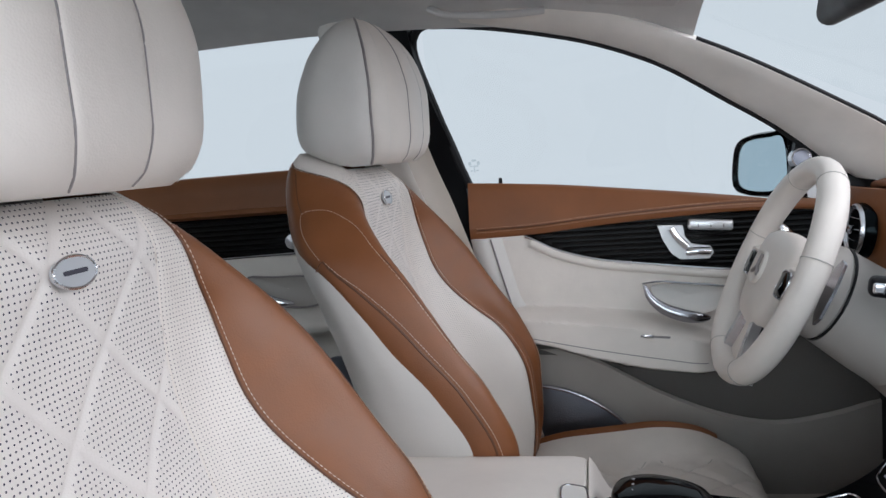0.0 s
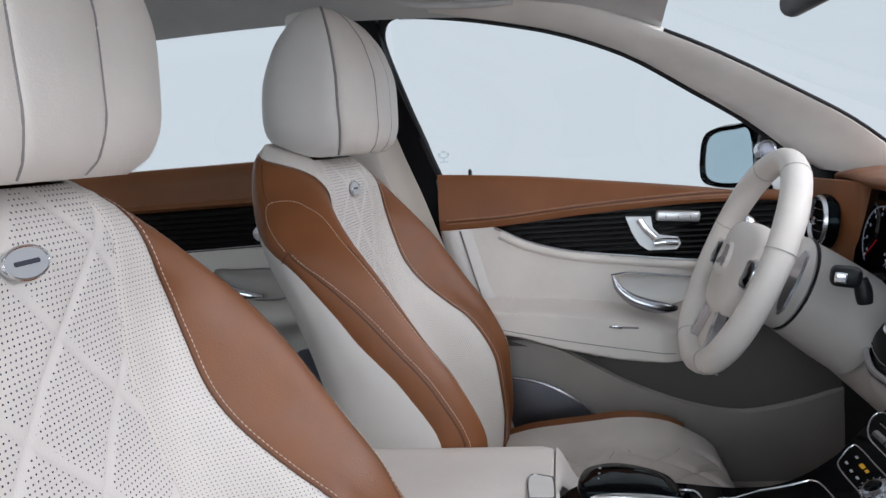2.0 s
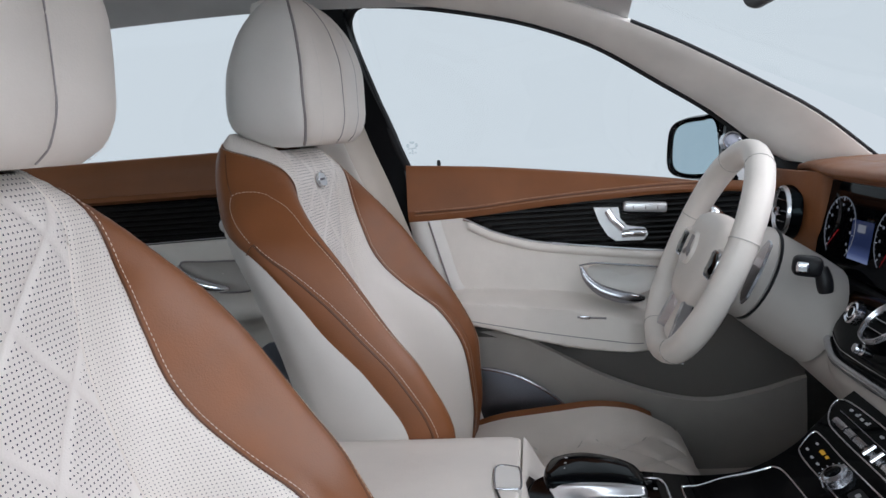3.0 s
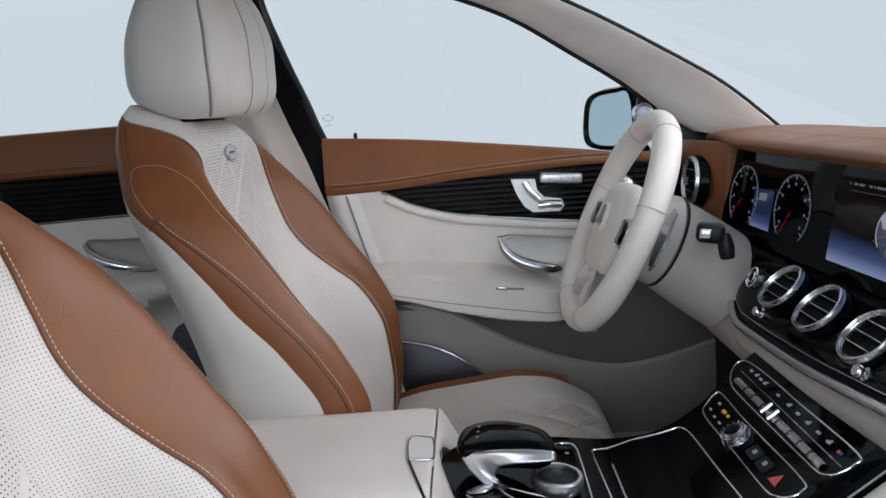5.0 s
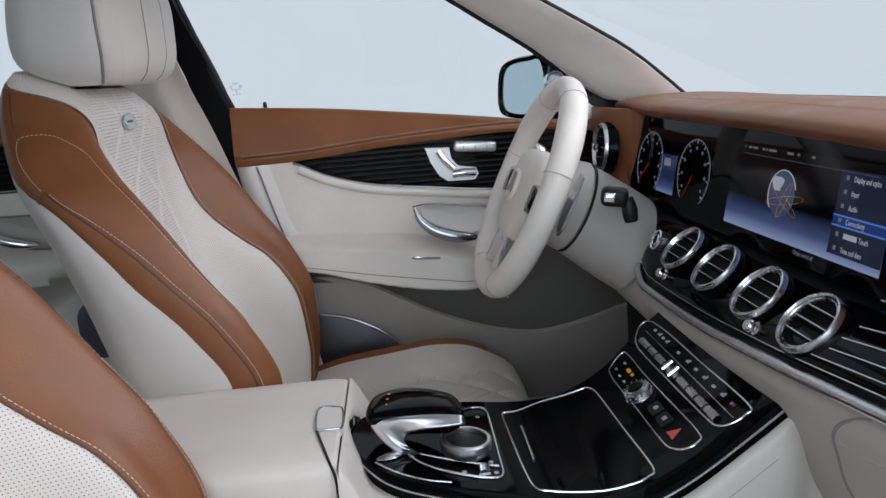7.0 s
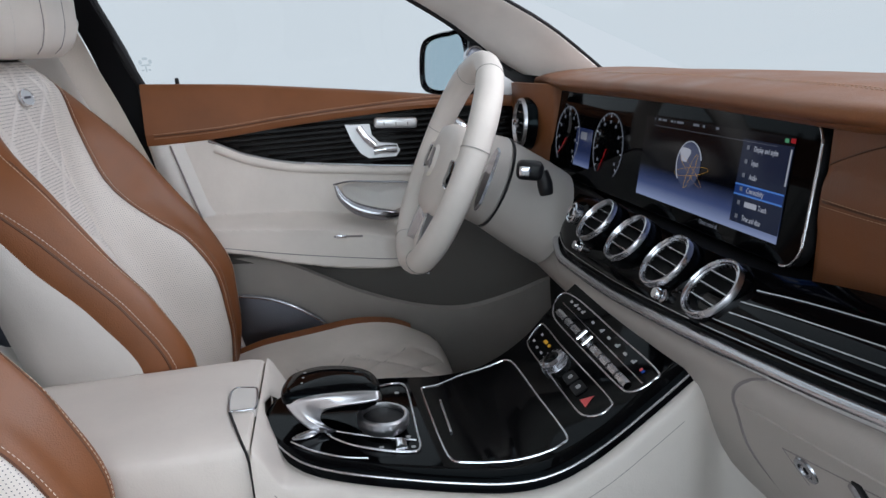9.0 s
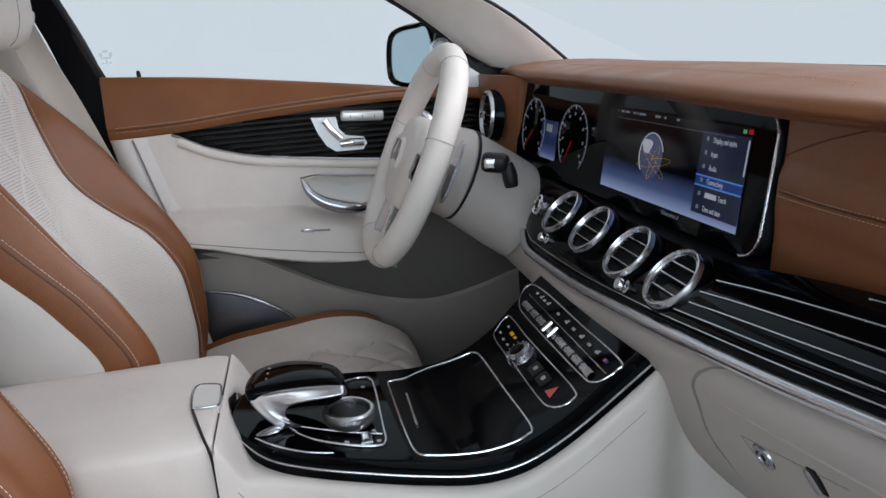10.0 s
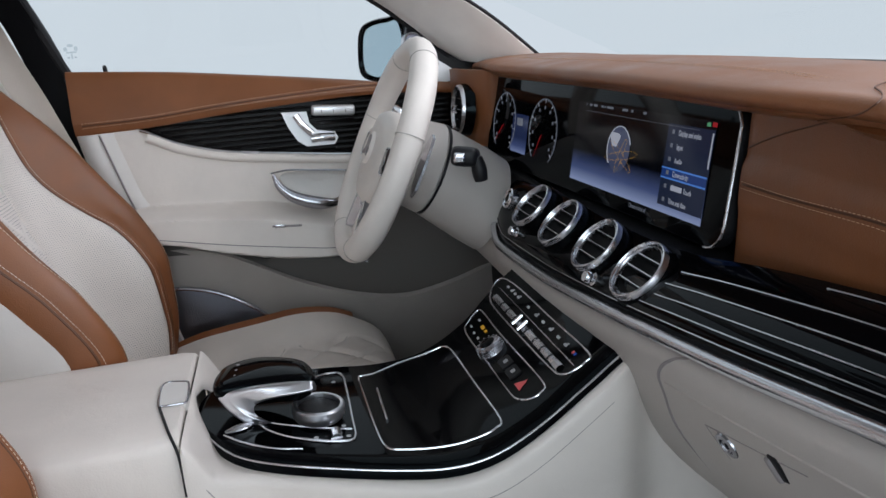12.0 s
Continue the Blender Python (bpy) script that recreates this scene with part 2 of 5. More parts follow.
def plate(outline, m, depth, rim=0.0):
    """A flat plate with that outline (x, y) in the plane of m, its top at z = 0."""
    bm = bmesh.new()
    top = [bm.verts.new(m @ Vector((x, y, 0))) for x, y in outline]
    low = [bm.verts.new(m @ Vector((x, y, -depth))) for x, y in outline]
    bm.faces.new(top)
    bm.faces.new(low[::-1])
    k = len(top)
    for i in range(k):
        bm.faces.new((top[i], low[i], low[(i + 1) % k], top[(i + 1) % k]))
    return bm


def rounded(w, h, r, n=5):
    """The outline of a rectangle with round corners."""
    out = []
    for cx, cy, a in ((w / 2 - r, h / 2 - r, 0), (-w / 2 + r, h / 2 - r, 90), (-w / 2 + r, -h / 2 + r, 180), (w / 2 - r, -h / 2 + r, 270)):
        for i in range(n + 1):
            t = radians(a + 90 * i / n)
            out.append((cx + r * math.cos(t), cy + r * math.sin(t)))
    return out


def basis(origin, xaxis, yaxis):
    """A pose from an origin and two axes of its plane."""
    x = Vector(xaxis).normalized()
    z = x.cross(Vector(yaxis)).normalized()
    y = z.cross(x)
    return Matrix((( x.x, y.x, z.x, origin[0]), (x.y, y.y, z.y, origin[1]), (x.z, y.z, z.z, origin[2]), (0, 0, 0, 1)))


def lettering(text, size, m, mat, parent, name="lettering", align="CENTER"):
    """Words in the built-in font as a mesh, set at the origin of m."""
    c = bpy.data.curves.new(name, "FONT")
    c.body, c.size, c.align_x, c.align_y, c.extrude = text, size, align, "CENTER", 0.0001
    tmp = new("tmp_text", c)
    me = bpy.data.meshes.new_from_object(tmp.evaluated_get(bpy.context.evaluated_depsgraph_get()))
    bpy.data.objects.remove(tmp)
    me.transform(m)
    me.materials.append(mat)
    ob = new(name, me)
    ob.parent = parent
    return ob


# ---- the car's shell ----
tagged(part("ground", box((60, 60, 0.1), pose(0, 0, -0.05), 0), ground_m, smooth=False), "pale grey studio floor under the car", "ground", kind="structure")

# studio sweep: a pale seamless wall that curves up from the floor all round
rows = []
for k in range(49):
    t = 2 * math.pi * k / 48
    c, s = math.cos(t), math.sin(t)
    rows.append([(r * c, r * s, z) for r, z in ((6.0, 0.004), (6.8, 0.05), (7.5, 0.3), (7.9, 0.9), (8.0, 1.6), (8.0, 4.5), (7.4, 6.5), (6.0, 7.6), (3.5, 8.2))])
# the wall glows of itself in place of the light falling on it
tagged(part("backdrop", sheet(rows), glowing("self_lit_sweep", (0.625, 0.69, 0.705), 1.0)), "pale blue grey seamless studio wall, glowing by itself", "backdrop", kind="structure")

# cabin floor with the tunnel side and footwell
floor_rows = []
for x in np.linspace(-0.9, 1.75, 28):
    rise = 0.0 if x < 1.38 else (x - 1.38) * 0.9
    floor_rows.append([(x, y, 0.30 + rise - 0.04 * (0.22 < abs(y) < 0.62)) for y in np.linspace(-0.80, 0.80, 30)])
tagged(part("floor", thick(floor_rows, (0, 0, -0.03)), dark_grey), "grey carpeted car floor and footwell", "floor", kind="structure")

# roof lining, bowed across and along
ROOF = [(-1.0, 1.33), (-0.4, 1.385), (0.2, 1.395), (0.6, 1.375), (0.9, 1.32), (0.97, 1.295)]
roof_rows = []
for x in np.linspace(-1.0, 0.97, 26):
    z = lerp(ROOF, x)
    roof_rows.append([(x, y, z - 0.085 * (abs(y) / 0.6) ** 2.6) for y in np.linspace(-0.6, 0.6, 25)])
tagged(part("ceiling", thick(roof_rows, (0, 0, 0.03)), liner), "pale grey cloth roof lining of the car", "ceiling", kind="structure")

# upper edge of the side windows: along the car, height and inset
RAIL = [(-0.7, 1.22), (-0.2, 1.315), (0.05, 1.335), (0.23, 1.325), (0.45, 1.308), (0.53, 1.302), (0.75, 1.258), (0.90, 1.203), (1.05, 1.112), (1.13, 1.060), (1.26, 0.952)]


def rail_y(z):
    return 0.70 - 0.10 * ease(0.95, 1.32, z)


# roof rail and front pillar trim
rows = []
for x in np.linspace(-0.7, 1.27, 44):
    z = lerp(RAIL, x)
    y = rail_y(z)
    fx = ease(0.75, 1.1, x)
    # from the window edge over the rounded trim to the roof or windscreen edge
    inner = Vector((x + 0.175 * fx, y - 0.085, z + 0.045 - 0.076 * fx))
    edge = Vector((x, y, z))
    midp = (edge + inner) / 2 + Vector((0.0, -0.014, -0.006 + 0.012 * fx))
    rows.append(spline([edge + Vector((0, 0.05, 0.03)), edge, midp, inner, inner + Vector((0.004, 0.02, 0.008))], 13))
tagged(part("pillar_front", thick(rows, (0.002, 0.02, 0.004)), pillar_m), "cream cloth roof rail and windscreen pillar trim", "pillar", kind="structure")
rows = []
for x in np.linspace(0.90, 1.30, 16):
    z = lerp(RAIL, x)
    y = rail_y(z)
    fx = ease(0.75, 1.1, x)
    rows.append(Vector((x + 0.175 * fx + 0.004, y - 0.085 + 0.003, z + 0.047 - 0.076 * fx)))
tagged(part("trim_windscreen_edge", tube(rows, 0.004, 8), soft_black), "black rubber edge of the windscreen", "trim", kind="structure")

# window frame seal, black
seal = thing("window_seal", "black rubber and gloss frame of the side window", "window frame", kind="structure")
pts = [Vector((x, rail_y(lerp(RAIL, x)) + 0.012, lerp(RAIL, x) + 0.004)) for x in np.linspace(0.50, 1.25, 30)]
part("upper_seal", tube(pts, 0.010, 8), soft_black, seal)
corner = [(0.535, 0.71, 0.99), (0.512, 0.69, 1.06), (0.482, 0.665, 1.16), (0.458, 0.64, 1.25), (0.462, 0.622, 1.288), (0.485, 0.614, 1.308), (0.53, 0.612, 1.313)]
part("corner_seal", tube(spline(corner, 30), 0.010, 8), soft_black, seal)

# centre pillar: black applique to the window side, cream trim inside
rows = []
for z in np.linspace(0.55, 1.32, 22):
    x1 = lerp([(0.55, 0.59), (0.82, 0.548), (0.885, 0.538), (1.0, 0.528), (1.22, 0.468), (1.32, 0.452)], z)
    w = lerp([(0.55, 0.02), (0.82, 0.03), (0.96, 0.052), (1.14, 0.046), (1.25, 0.05), (1.32, 0.09)], z)
    y = rail_y(z) + 0.004
    rows.append([(x1 - w, y - 0.012, z), (x1 - w * 0.5, y - 0.006, z), (x1, y, z), (x1 + 0.003, y + 0.02, z)])
tagged(part("pillar_centre_cover", thick(rows, (0, 0.02, 0)), pillar_black), "black cover of the centre pillar", "pillar", kind="structure")
rows = []
for z in np.linspace(0.45, 1.34, 24):
    x1 = lerp([(0.45, 0.60), (0.82, 0.52), (0.96, 0.478), (1.14, 0.427), (1.25, 0.41), (1.34, 0.40)], z)
    y = rail_y(z) - 0.012
    rows.append(spline([(x1 + 0.004, y + 0.02, z), (x1, y - 0.012, z), (x1 - 0.05, y - 0.035, z), (x1 - 0.11, y - 0.02, z), (x1 - 0.13, y + 0.05, z)], 12))
tagged(part("pillar_centre", thick(rows, (0, 0.02, 0)), pillar_m), "cream trim of the centre pillar behind the seat", "pillar", kind="structure")

# windscreen and side glass
rows = []
for u in np.linspace(0, 1, 14):
    r = []
    for y in np.linspace(-0.66, 0.66, 15):
        bow = 0.10 * (abs(y) / 0.66) ** 2
        r.append((1.03 + 0.72 * u - bow, y * (0.88 + 0.12 * u), 1.275 - 0.345 * u - 0.02 * (abs(y) / 0.66) ** 2))
    rows.append(r)
ws = part("windscreen", sheet(rows), glass_m)
ws.visible_shadow = False
tagged(ws, "large clear raked windscreen", "windscreen", kind="structure")
for nm, xs, lo in (("window_1", np.linspace(0.48, 1.24, 20), 0.90), ("window_2", np.linspace(-0.6, 0.36, 16), 1.0)):
    rows = []
    for x in xs:
        zt = max(lerp(RAIL, x) + 0.012, lo + 0.01)
        rows.append([(x, rail_y(lo + (zt - lo) * v) + 0.022, lo + (zt - lo) * v) for v in np.linspace(0, 1, 8)])
    g = part(nm, sheet(rows), glass_m)
    g.visible_shadow = False
    tagged(g, "clear glass of a closed side window", "window", kind="structure")

# small faintly tinted plates set on the side glass
faint_tint_m = bpy.data.materials.new("faint_tint")
faint_tint_m.use_nodes = True
pn = faint_tint_m.node_tree.nodes
pn.remove(pn["Principled BSDF"])
pt = pn.new("ShaderNodeBsdfTransparent")
pt.inputs[0].default_value = (0.88, 0.90, 0.91, 1)
faint_tint_m.node_tree.links.new(pt.outputs[0], pn["Material Output"].inputs[0])
side_glass = bpy.data.objects["window_1"]
for dx, dz, w, h in ((0, 0.009, 0.010, 0.005), (-0.009, 0.003, 0.006, 0.008), (0.009, 0.003, 0.006, 0.008), (0, -0.003, 0.018, 0.003), (0, -0.010, 0.003, 0.010), (-0.006, -0.012, 0.005, 0.003), (0.006, -0.012, 0.005, 0.003)):
    part("glass_mark", plate(rounded(w, h, min(w, h) * 0.35, 2), basis((0.5475 + dx, 0.7165, 1.034 + dz), (1, 0, 0), (0, 0, 1)), 0.0004), faint_tint_m, side_glass, smooth=False)

# ---- dashboard ----
dash = thing("dashboard", "saddle brown leather dashboard with black striped trim and cream lower part", "dashboard")


def hood_x(y):
    return 1.245 + 0.035 * ease(0.35, 0.66, y)


# upper pad: lip over the screen, top running to the windscreen
rows = []
for y in np.linspace(0.655, -0.78, 60):
    near = ease(-0.24, -0.40, y)
    hx = hood_x(y) + 0.012 * near
    zl = lerp([(-0.78, 0.936), (-0.4, 0.946), (0.0, 0.951), (0.35, 0.948), (0.60, 0.945), (0.655, 0.940)], y)
    up = 0.012 - 0.012 * near
    dip = 0.02 * near
    pts = [(hx + 0.085 * (1 - near) + 0.010 * near, y, zl - 0.012 - 0.004 * near), (hx + 0.02, y, zl - 0.011), (hx + 0.003, y, zl - 0.006), (hx, y, zl + 0.001),
           (hx + 0.010, y, zl + 0.008), (hx + 0.06, y, zl + up), (hx + 0.16, y, zl + up - 0.002 - dip * 0.5), (hx + 0.30, y, zl - 0.008 - dip), (hx + 0.46, y, zl - 0.045 - dip)]
    rows.append(spline(pts, 26))
part("upper_pad", thick(rows, (0.01, 0, -0.006)), saddle, dash, "saddle brown leather top pad with stitched seam")
for off in (0.056, 0.064):
    part("stitching", dashes([Vector((hood_x(y) + off + 0.035 * ease(-0.24, -0.40, y), y, lerp([(-0.78, 0.936), (-0.4, 0.946), (0.0, 0.951), (0.35, 0.948), (0.60, 0.945), (0.655, 0.940)], y) + 0.0127 - 0.016 * ease(-0.24, -0.40, y))) for y in np.linspace(0.62, -0.76, 60)], 0.0004), tan_thread, dash)

# leather face beside and round the screen
def face_row(y):
    near = ease(-0.174, -0.192, y)
    far = ease(0.55, 0.60, y)
    show = max(near, far)
    hx = hood_x(y) + 0.012 * near
    zl = lerp([(-0.78, 0.936), (-0.4, 0.946), (0.0, 0.951), (0.35, 0.948), (0.60, 0.945), (0.655, 0.940)], y)
    back = 1.345 * (1 - show) + show * (1.272 + 0.040 * (1 - min(max((-0.195 - y) / 0.45, 0), 1)))
    pts = [(max(hx + 0.05 * (1 - show) + 0.012, back - 0.004), y, zl - 0.010), (back - 0.002 * show, y, zl - 0.03), (back, y, 0.895), (back + 0.001, y, 0.882), (back - 0.002 * show, y, 0.868), (back, y, 0.84), (back + 0.004, y, 0.82), (back + 0.01, y, 0.80 - 0.14 * far - 0.04 * near)]
    slope = 0.18 * near * ease(-0.50, -0.22, y)
    pts = [(x + slope * (z - 0.862), w, z) for x, w, z in pts]
    return spline(pts, 24)


def face_at(y, z, lift=0.001):
    r = sorted(face_row(y), key=lambda p: p.z)
    return Vector((float(np.interp(z, [p.z for p in r], [p.x for p in r])) - lift, y, z))


part("leather_face", thick([face_row(y) for y in list(np.linspace(0.66, 0.54, 14)) + list(np.linspace(0.5, -0.12, 20)) + list(np.linspace(-0.126, -0.17, 6)) + list(np.linspace(-0.173, -0.34, 40)) + list(np.linspace(-0.36, -0.78, 24))], (0.012, 0, 0)), saddle, dash)
SEAM_TOP = [(-0.373, 0.8648), (-0.250, 0.8586), (-0.158, 0.8577)]
SEAM_LOW = [(-0.374, 0.8587), (-0.250, 0.8532), (-0.158, 0.8509)]
for seam in (SEAM_TOP, SEAM_LOW):
    part("stitching", dashes([face_at(y, lerp(seam, y)) for y in np.linspace(-0.185, -0.76, 60)], 0.0004), tan_thread, dash)
seam_m = material("dark_seam", (0.10, 0.035, 0.014), 0.6)
CREASE = [(-0.330, 0.9299), (-0.286, 0.9190), (-0.245, 0.9075), (-0.199, 0.8911), (-0.177, 0.8807), (-0.165, 0.8746)]
part("crease", tube([face_at(y, lerp(CREASE, y), 0.0002) for y in np.linspace(-0.190, -0.330, 30)], 0.0008, 6), seam_m, dash)
part("hood_end_seam", tube(spline([(1.353, -0.318, 0.9525), (1.322, -0.336, 0.9520), (1.304, -0.362, 0.9510), (1.2625, -0.408, 0.9535), (1.2562, -0.402, 0.9459), (1.2590, -0.384, 0.9405), (1.264, -0.350, 0.9345)], 30), 0.0006, 6), seam_m, dash)
part("seam_groove", tube([face_at(y, 0.62 * lerp(SEAM_TOP, y) + 0.38 * lerp(SEAM_LOW, y), 0.0) for y in np.linspace(-0.185, -0.77, 48)], 0.0011, 6), seam_m, dash)


# leather cheek between the corner vent and the screen
rows = []
for z in np.linspace(0.800, 0.940, 16):
    dip = 0.0015 * math.exp(-((z - 0.868) / 0.002) ** 2)
    back = 0.006 * ease(0.825, 0.800, z)
    lean = 0.003 + 0.012 * ease(0.93, 0.80, z)
    rows.append(spline([(1.2370 + back, 0.668, z), (1.2410 + dip + back, 0.62, z), (1.2510 + dip + back, 0.57, z), (1.2625 + dip + back, 0.525 + lean, z), (1.2675 + back, 0.507 + lean, z), (1.2720 + back, 0.5005 + lean, z), (1.2820, 0.4985 + lean, z), (1.30, 0.499 + lean, z)], 26))
part("leather_cheek", thick(rows, (0.012, 0.004, 0)), saddle, dash, "saddle brown leather corner beside the screen")
part("cheek_seam", tube([(1.2245 + (0.592 - y) * 0.30 + 0.0242, y, 0.868) for y in np.linspace(0.560, 0.508, 8)], 0.0008, 5), seam_m, dash)
part("stitching", dashes([(1.2245 + (0.592 - y) * 0.30 + 0.0228, y, 0.8705) for y in np.linspace(0.560, 0.508, 8)], 0.0004), tan_thread, dash)

# black trim band with fine metal inlays
def band(y, v):
    """A place on the trim band: v = 0 at its chrome lower edge, 1 at its upper edge."""
    zl = lerp([(-0.78, 0.825), (-0.50, 0.782), (-0.447, 0.773), (-0.356, 0.758), (-0.224, 0.740), (-0.095, 0.724), (0.067, 0.707), (0.241, 0.700), (0.30, 0.713), (0.36, 0.73)], y)
    xl = lerp([(-0.78, 1.21), (0.24, 1.20), (0.30, 1.21), (0.36, 1.24)], y)
    zu = lerp([(-0.78, 0.845), (-0.45, 0.822), (-0.26, 0.800), (-0.19, 0.790), (-0.1, 0.784), (0.36, 0.780)], y)
    xu = lerp([(-0.78, 1.276), (-0.645, 1.276), (-0.45, 1.284), (-0.30, 1.279), (-0.19, 1.268), (0.0, 1.262), (0.36, 1.285)], y)
    s = v ** 2.3
    return Vector((xl + (xu - xl) * s, y, zl + (zu - zl) * v))


rows = [[band(y, v) for v in np.linspace(0, 1, 14)] for y in np.linspace(0.36, -0.78, 70)]
part("trim_band", thick(rows, (0.012, 0, -0.006)), gloss_black, dash, "gloss black trim band with thin metal inlay lines")
for v in (0.16, 0.32, 0.48, 0.64, 0.80, 0.95):
    ya = -0.205 if v > 0.35 else (0.30 if v < 0.2 else -0.19)
    if v > 0.9:
        ya = -0.36
    path = [band(y, v) + Vector((-0.0006, 0, 0.0006)) for y in np.linspace(ya, -0.78, 40)]
    part("inlay_line", tube(path, 0.0008, 5), chrome, dash)
part("chrome_strip", tube([band(y, 0.0) + Vector((-0.005, 0, -0.003)) for y in np.linspace(0.36, -0.78, 70)], 0.0066, 10), chrome, dash, "polished chrome strip under the trim band")

# cream lower part, rolling in to the footwell
rows = []
for y in np.linspace(0.40, -0.78, 60):
    e = band(min(y, 0.36), 0.0) + Vector((0.0, 0, -0.010))
    e.y = y
    rows.append(spline([e + Vector((0.02, 0, 0.004)), e, e + Vector((-0.008, 0, -0.014)), e + Vector((-0.002, 0, -0.035)), e + Vector((0.012, 0, -0.06)), e + Vector((0.035, 0, -0.11)), e + Vector((0.085, 0, -0.19)), e + Vector((0.17, 0, -0.27)), e + Vector((0.30, 0, -0.32))], 26))
part("lower_panel", thick(rows, (0.012, 0, 0.004)), shaded_shell, dash, "cream soft lower dashboard")
# driver's knee panel
rows = []
for y in np.linspace(0.67, 0.16, 24):
    rows.append(spline([(1.290, y, 0.768), (1.245, y, 0.735), (1.208, y, 0.69), (1.20, y, 0.655), (1.225, y, 0.615), (1.30, y, 0.56), (1.42, y, 0.50)], 18))
part("knee_panel", thick(rows, (0.012, 0, 0.004)), shaded_shell, dash, "cream knee panel under the steering column")
# solid black block drawn where the gap below the screen lies in shadow
part("shadow_gap", box((0.10, 0.84, 0.03), pose(1.315, 0.215, 0.763), 0.006), soft_black, dash, "black block filling the shadow gap under the screen")

# bulkhead, side kick panel and cowl
rows = [[(1.66 - 0.06 * (abs(y) / 0.75) ** 2, y, z) for z in np.linspace(0.28, 0.93, 10)] for y in np.linspace(-0.76, 0.76, 20)]
tagged(part("wall_bulkhead", thick(rows, (0.03, 0, 0)), dark_grey), "dark carpeted bulkhead in front of the footwells", "bulkhead", kind="structure")
for s in (-1, 1):
    rows = [[(x, s * (0.665 - 0.02 * ease(1.3, 1.6, x)), z) for z in np.linspace(0.28, 0.92, 8)] for x in np.linspace(1.27, 1.68, 10)]
    tagged(part("wall_kick_panel", thick(rows, (0, s * 0.02, 0)), dark_grey), "dark grey footwell side panel", "panel", kind="structure")
rows = [[(1.70 - 0.08 * (abs(y) / 0.7) ** 2 + d, y, 0.872 + 0.2 * d) for d in np.linspace(0, 0.12, 4)] for y in np.linspace(-0.72, 0.72, 24)]
tagged(part("trim_cowl", thick(rows, (0, 0, -0.01)), soft_black), "black cowl at the foot of the windscreen", "trim", kind="structure")

# the closed rear of the cabin: plain unseen walls added to block light
rows = [[(-0.80 + 0.25 * ease(0.9, 0.3, z), y, z) for z in np.linspace(0.28, 1.36, 14)] for y in np.linspace(-0.70, 0.70, 12)]
tagged(part("wall_rear", thick(rows, (-0.03, 0, 0)), leather_shell), "unseen plain cream wall closing the cabin's rear to light", "rear wall", kind="structure")
rows = [[(x, -rail_y(z) - 0.01, z) for z in np.linspace(0.28, 1.0, 10)] for x in np.linspace(-0.82, 0.22, 10)]
tagged(part("wall_rear_side", thick(rows, (0, -0.03, 0)), liner), "unseen plain wall closing the cabin's rear side to light", "side wall", kind="structure")

# ---- seats ----
SEAT_C = 0.37
T_XC = [(0.46, 0.60), (0.5, 0.59), (0.6, 0.545), (0.70, 0.505), (0.76, 0.482), (0.82, 0.463), (0.88, 0.449), (0.93, 0.445), (1.0, 0.447), (1.04, 0.430), (1.065, 0.400), (1.08, 0.36)]
T_XB = [(0.46, 0.65), (0.56, 0.668), (0.644, 0.668), (0.737, 0.634), (0.80, 0.592), (0.887, 0.537), (0.96, 0.482), (1.02, 0.437), (1.06, 0.392), (1.08, 0.352)]
T_F = [(0.46, 0.8), (0.6, 0.8), (0.70, 0.74), (0.733, 0.69), (0.765, 0.55), (0.835, 0.30), (0.92, 0.19), (1.0, 0.12)]
T_W = [(0.46, 0.245), (0.6, 0.262), (0.75, 0.268), (0.85, 0.264), (0.925, 0.252), (0.97, 0.225), (1.01, 0.192), (1.04, 0.162), (1.06, 0.143), (1.075, 0.124), (1.08, 0.114)]
T_BK = [(0.46, 0.47), (0.6, 0.455), (0.75, 0.425), (0.85, 0.392), (0.925, 0.360), (1.0, 0.336), (1.04, 0.328), (1.06, 0.330), (1.08, 0.348)]


def back_section(z):
    xc, xb, w, bk = lerp(T_XC, z), lerp(T_XB, z), lerp(T_W, z), lerp(T_BK, z)
    d, f = xb - xc, lerp(T_F, z)
    e = max(xb - bk, 0.004)
    return [(xc, 0), (xc, 0.26 * w), (xc + 0.10 * f * d, 0.49 * w), (xc + f * d, 0.635 * w), (xc + (0.55 + 0.45 * f) * 0.96 * d, 0.755 * w), (xb - min(0.006, 0.05 * e), 0.865 * w), (xb - min(0.035, 0.25 * e), 0.935 * w),
            (xb - min(0.09, 0.5 * e), 0.97 * w), (bk + 0.36 * e, 0.97 * w), (bk + min(0.035, 0.2 * e), 0.93 * w), (bk, 0.74 * w), (bk - 0.008, 0.35 * w), (bk - 0.010, 0)]


def back_at(z, a, side, quilt=0.0):
    """A place on the backrest: height, place a along the half section (0 front middle to 12 back middle), side -1 or 1."""
    S = back_section(z)
    j = min(int(a), 11)
    f = a - j
    p = [Vector((*S[i], 0)) if 0 <= i <= 12 else None for i in (j - 1, j, j + 1, j + 2)]
    if p[0] is None:
        p[0] = Vector((S[1][0], -S[1][1], 0))
    if p[3] is None:
        p[3] = Vector((S[11][0], -S[11][1], 0))
    q = 0.5 * (2 * p[1] + (p[2] - p[0]) * f + (2 * p[0] - 5 * p[1] + 4 * p[2] - p[3]) * f * f + (3 * p[1] - p[0] - 3 * p[2] + p[3]) * f ** 3)
    x, y = q.x, q.y
    if quilt:
        u = (y * side + 0.023) / 0.108
        v = (z - 1.0) / 0.123
        d = min(abs((u + v) % 1 - 0.5), abs((u - v) % 1 - 0.5))
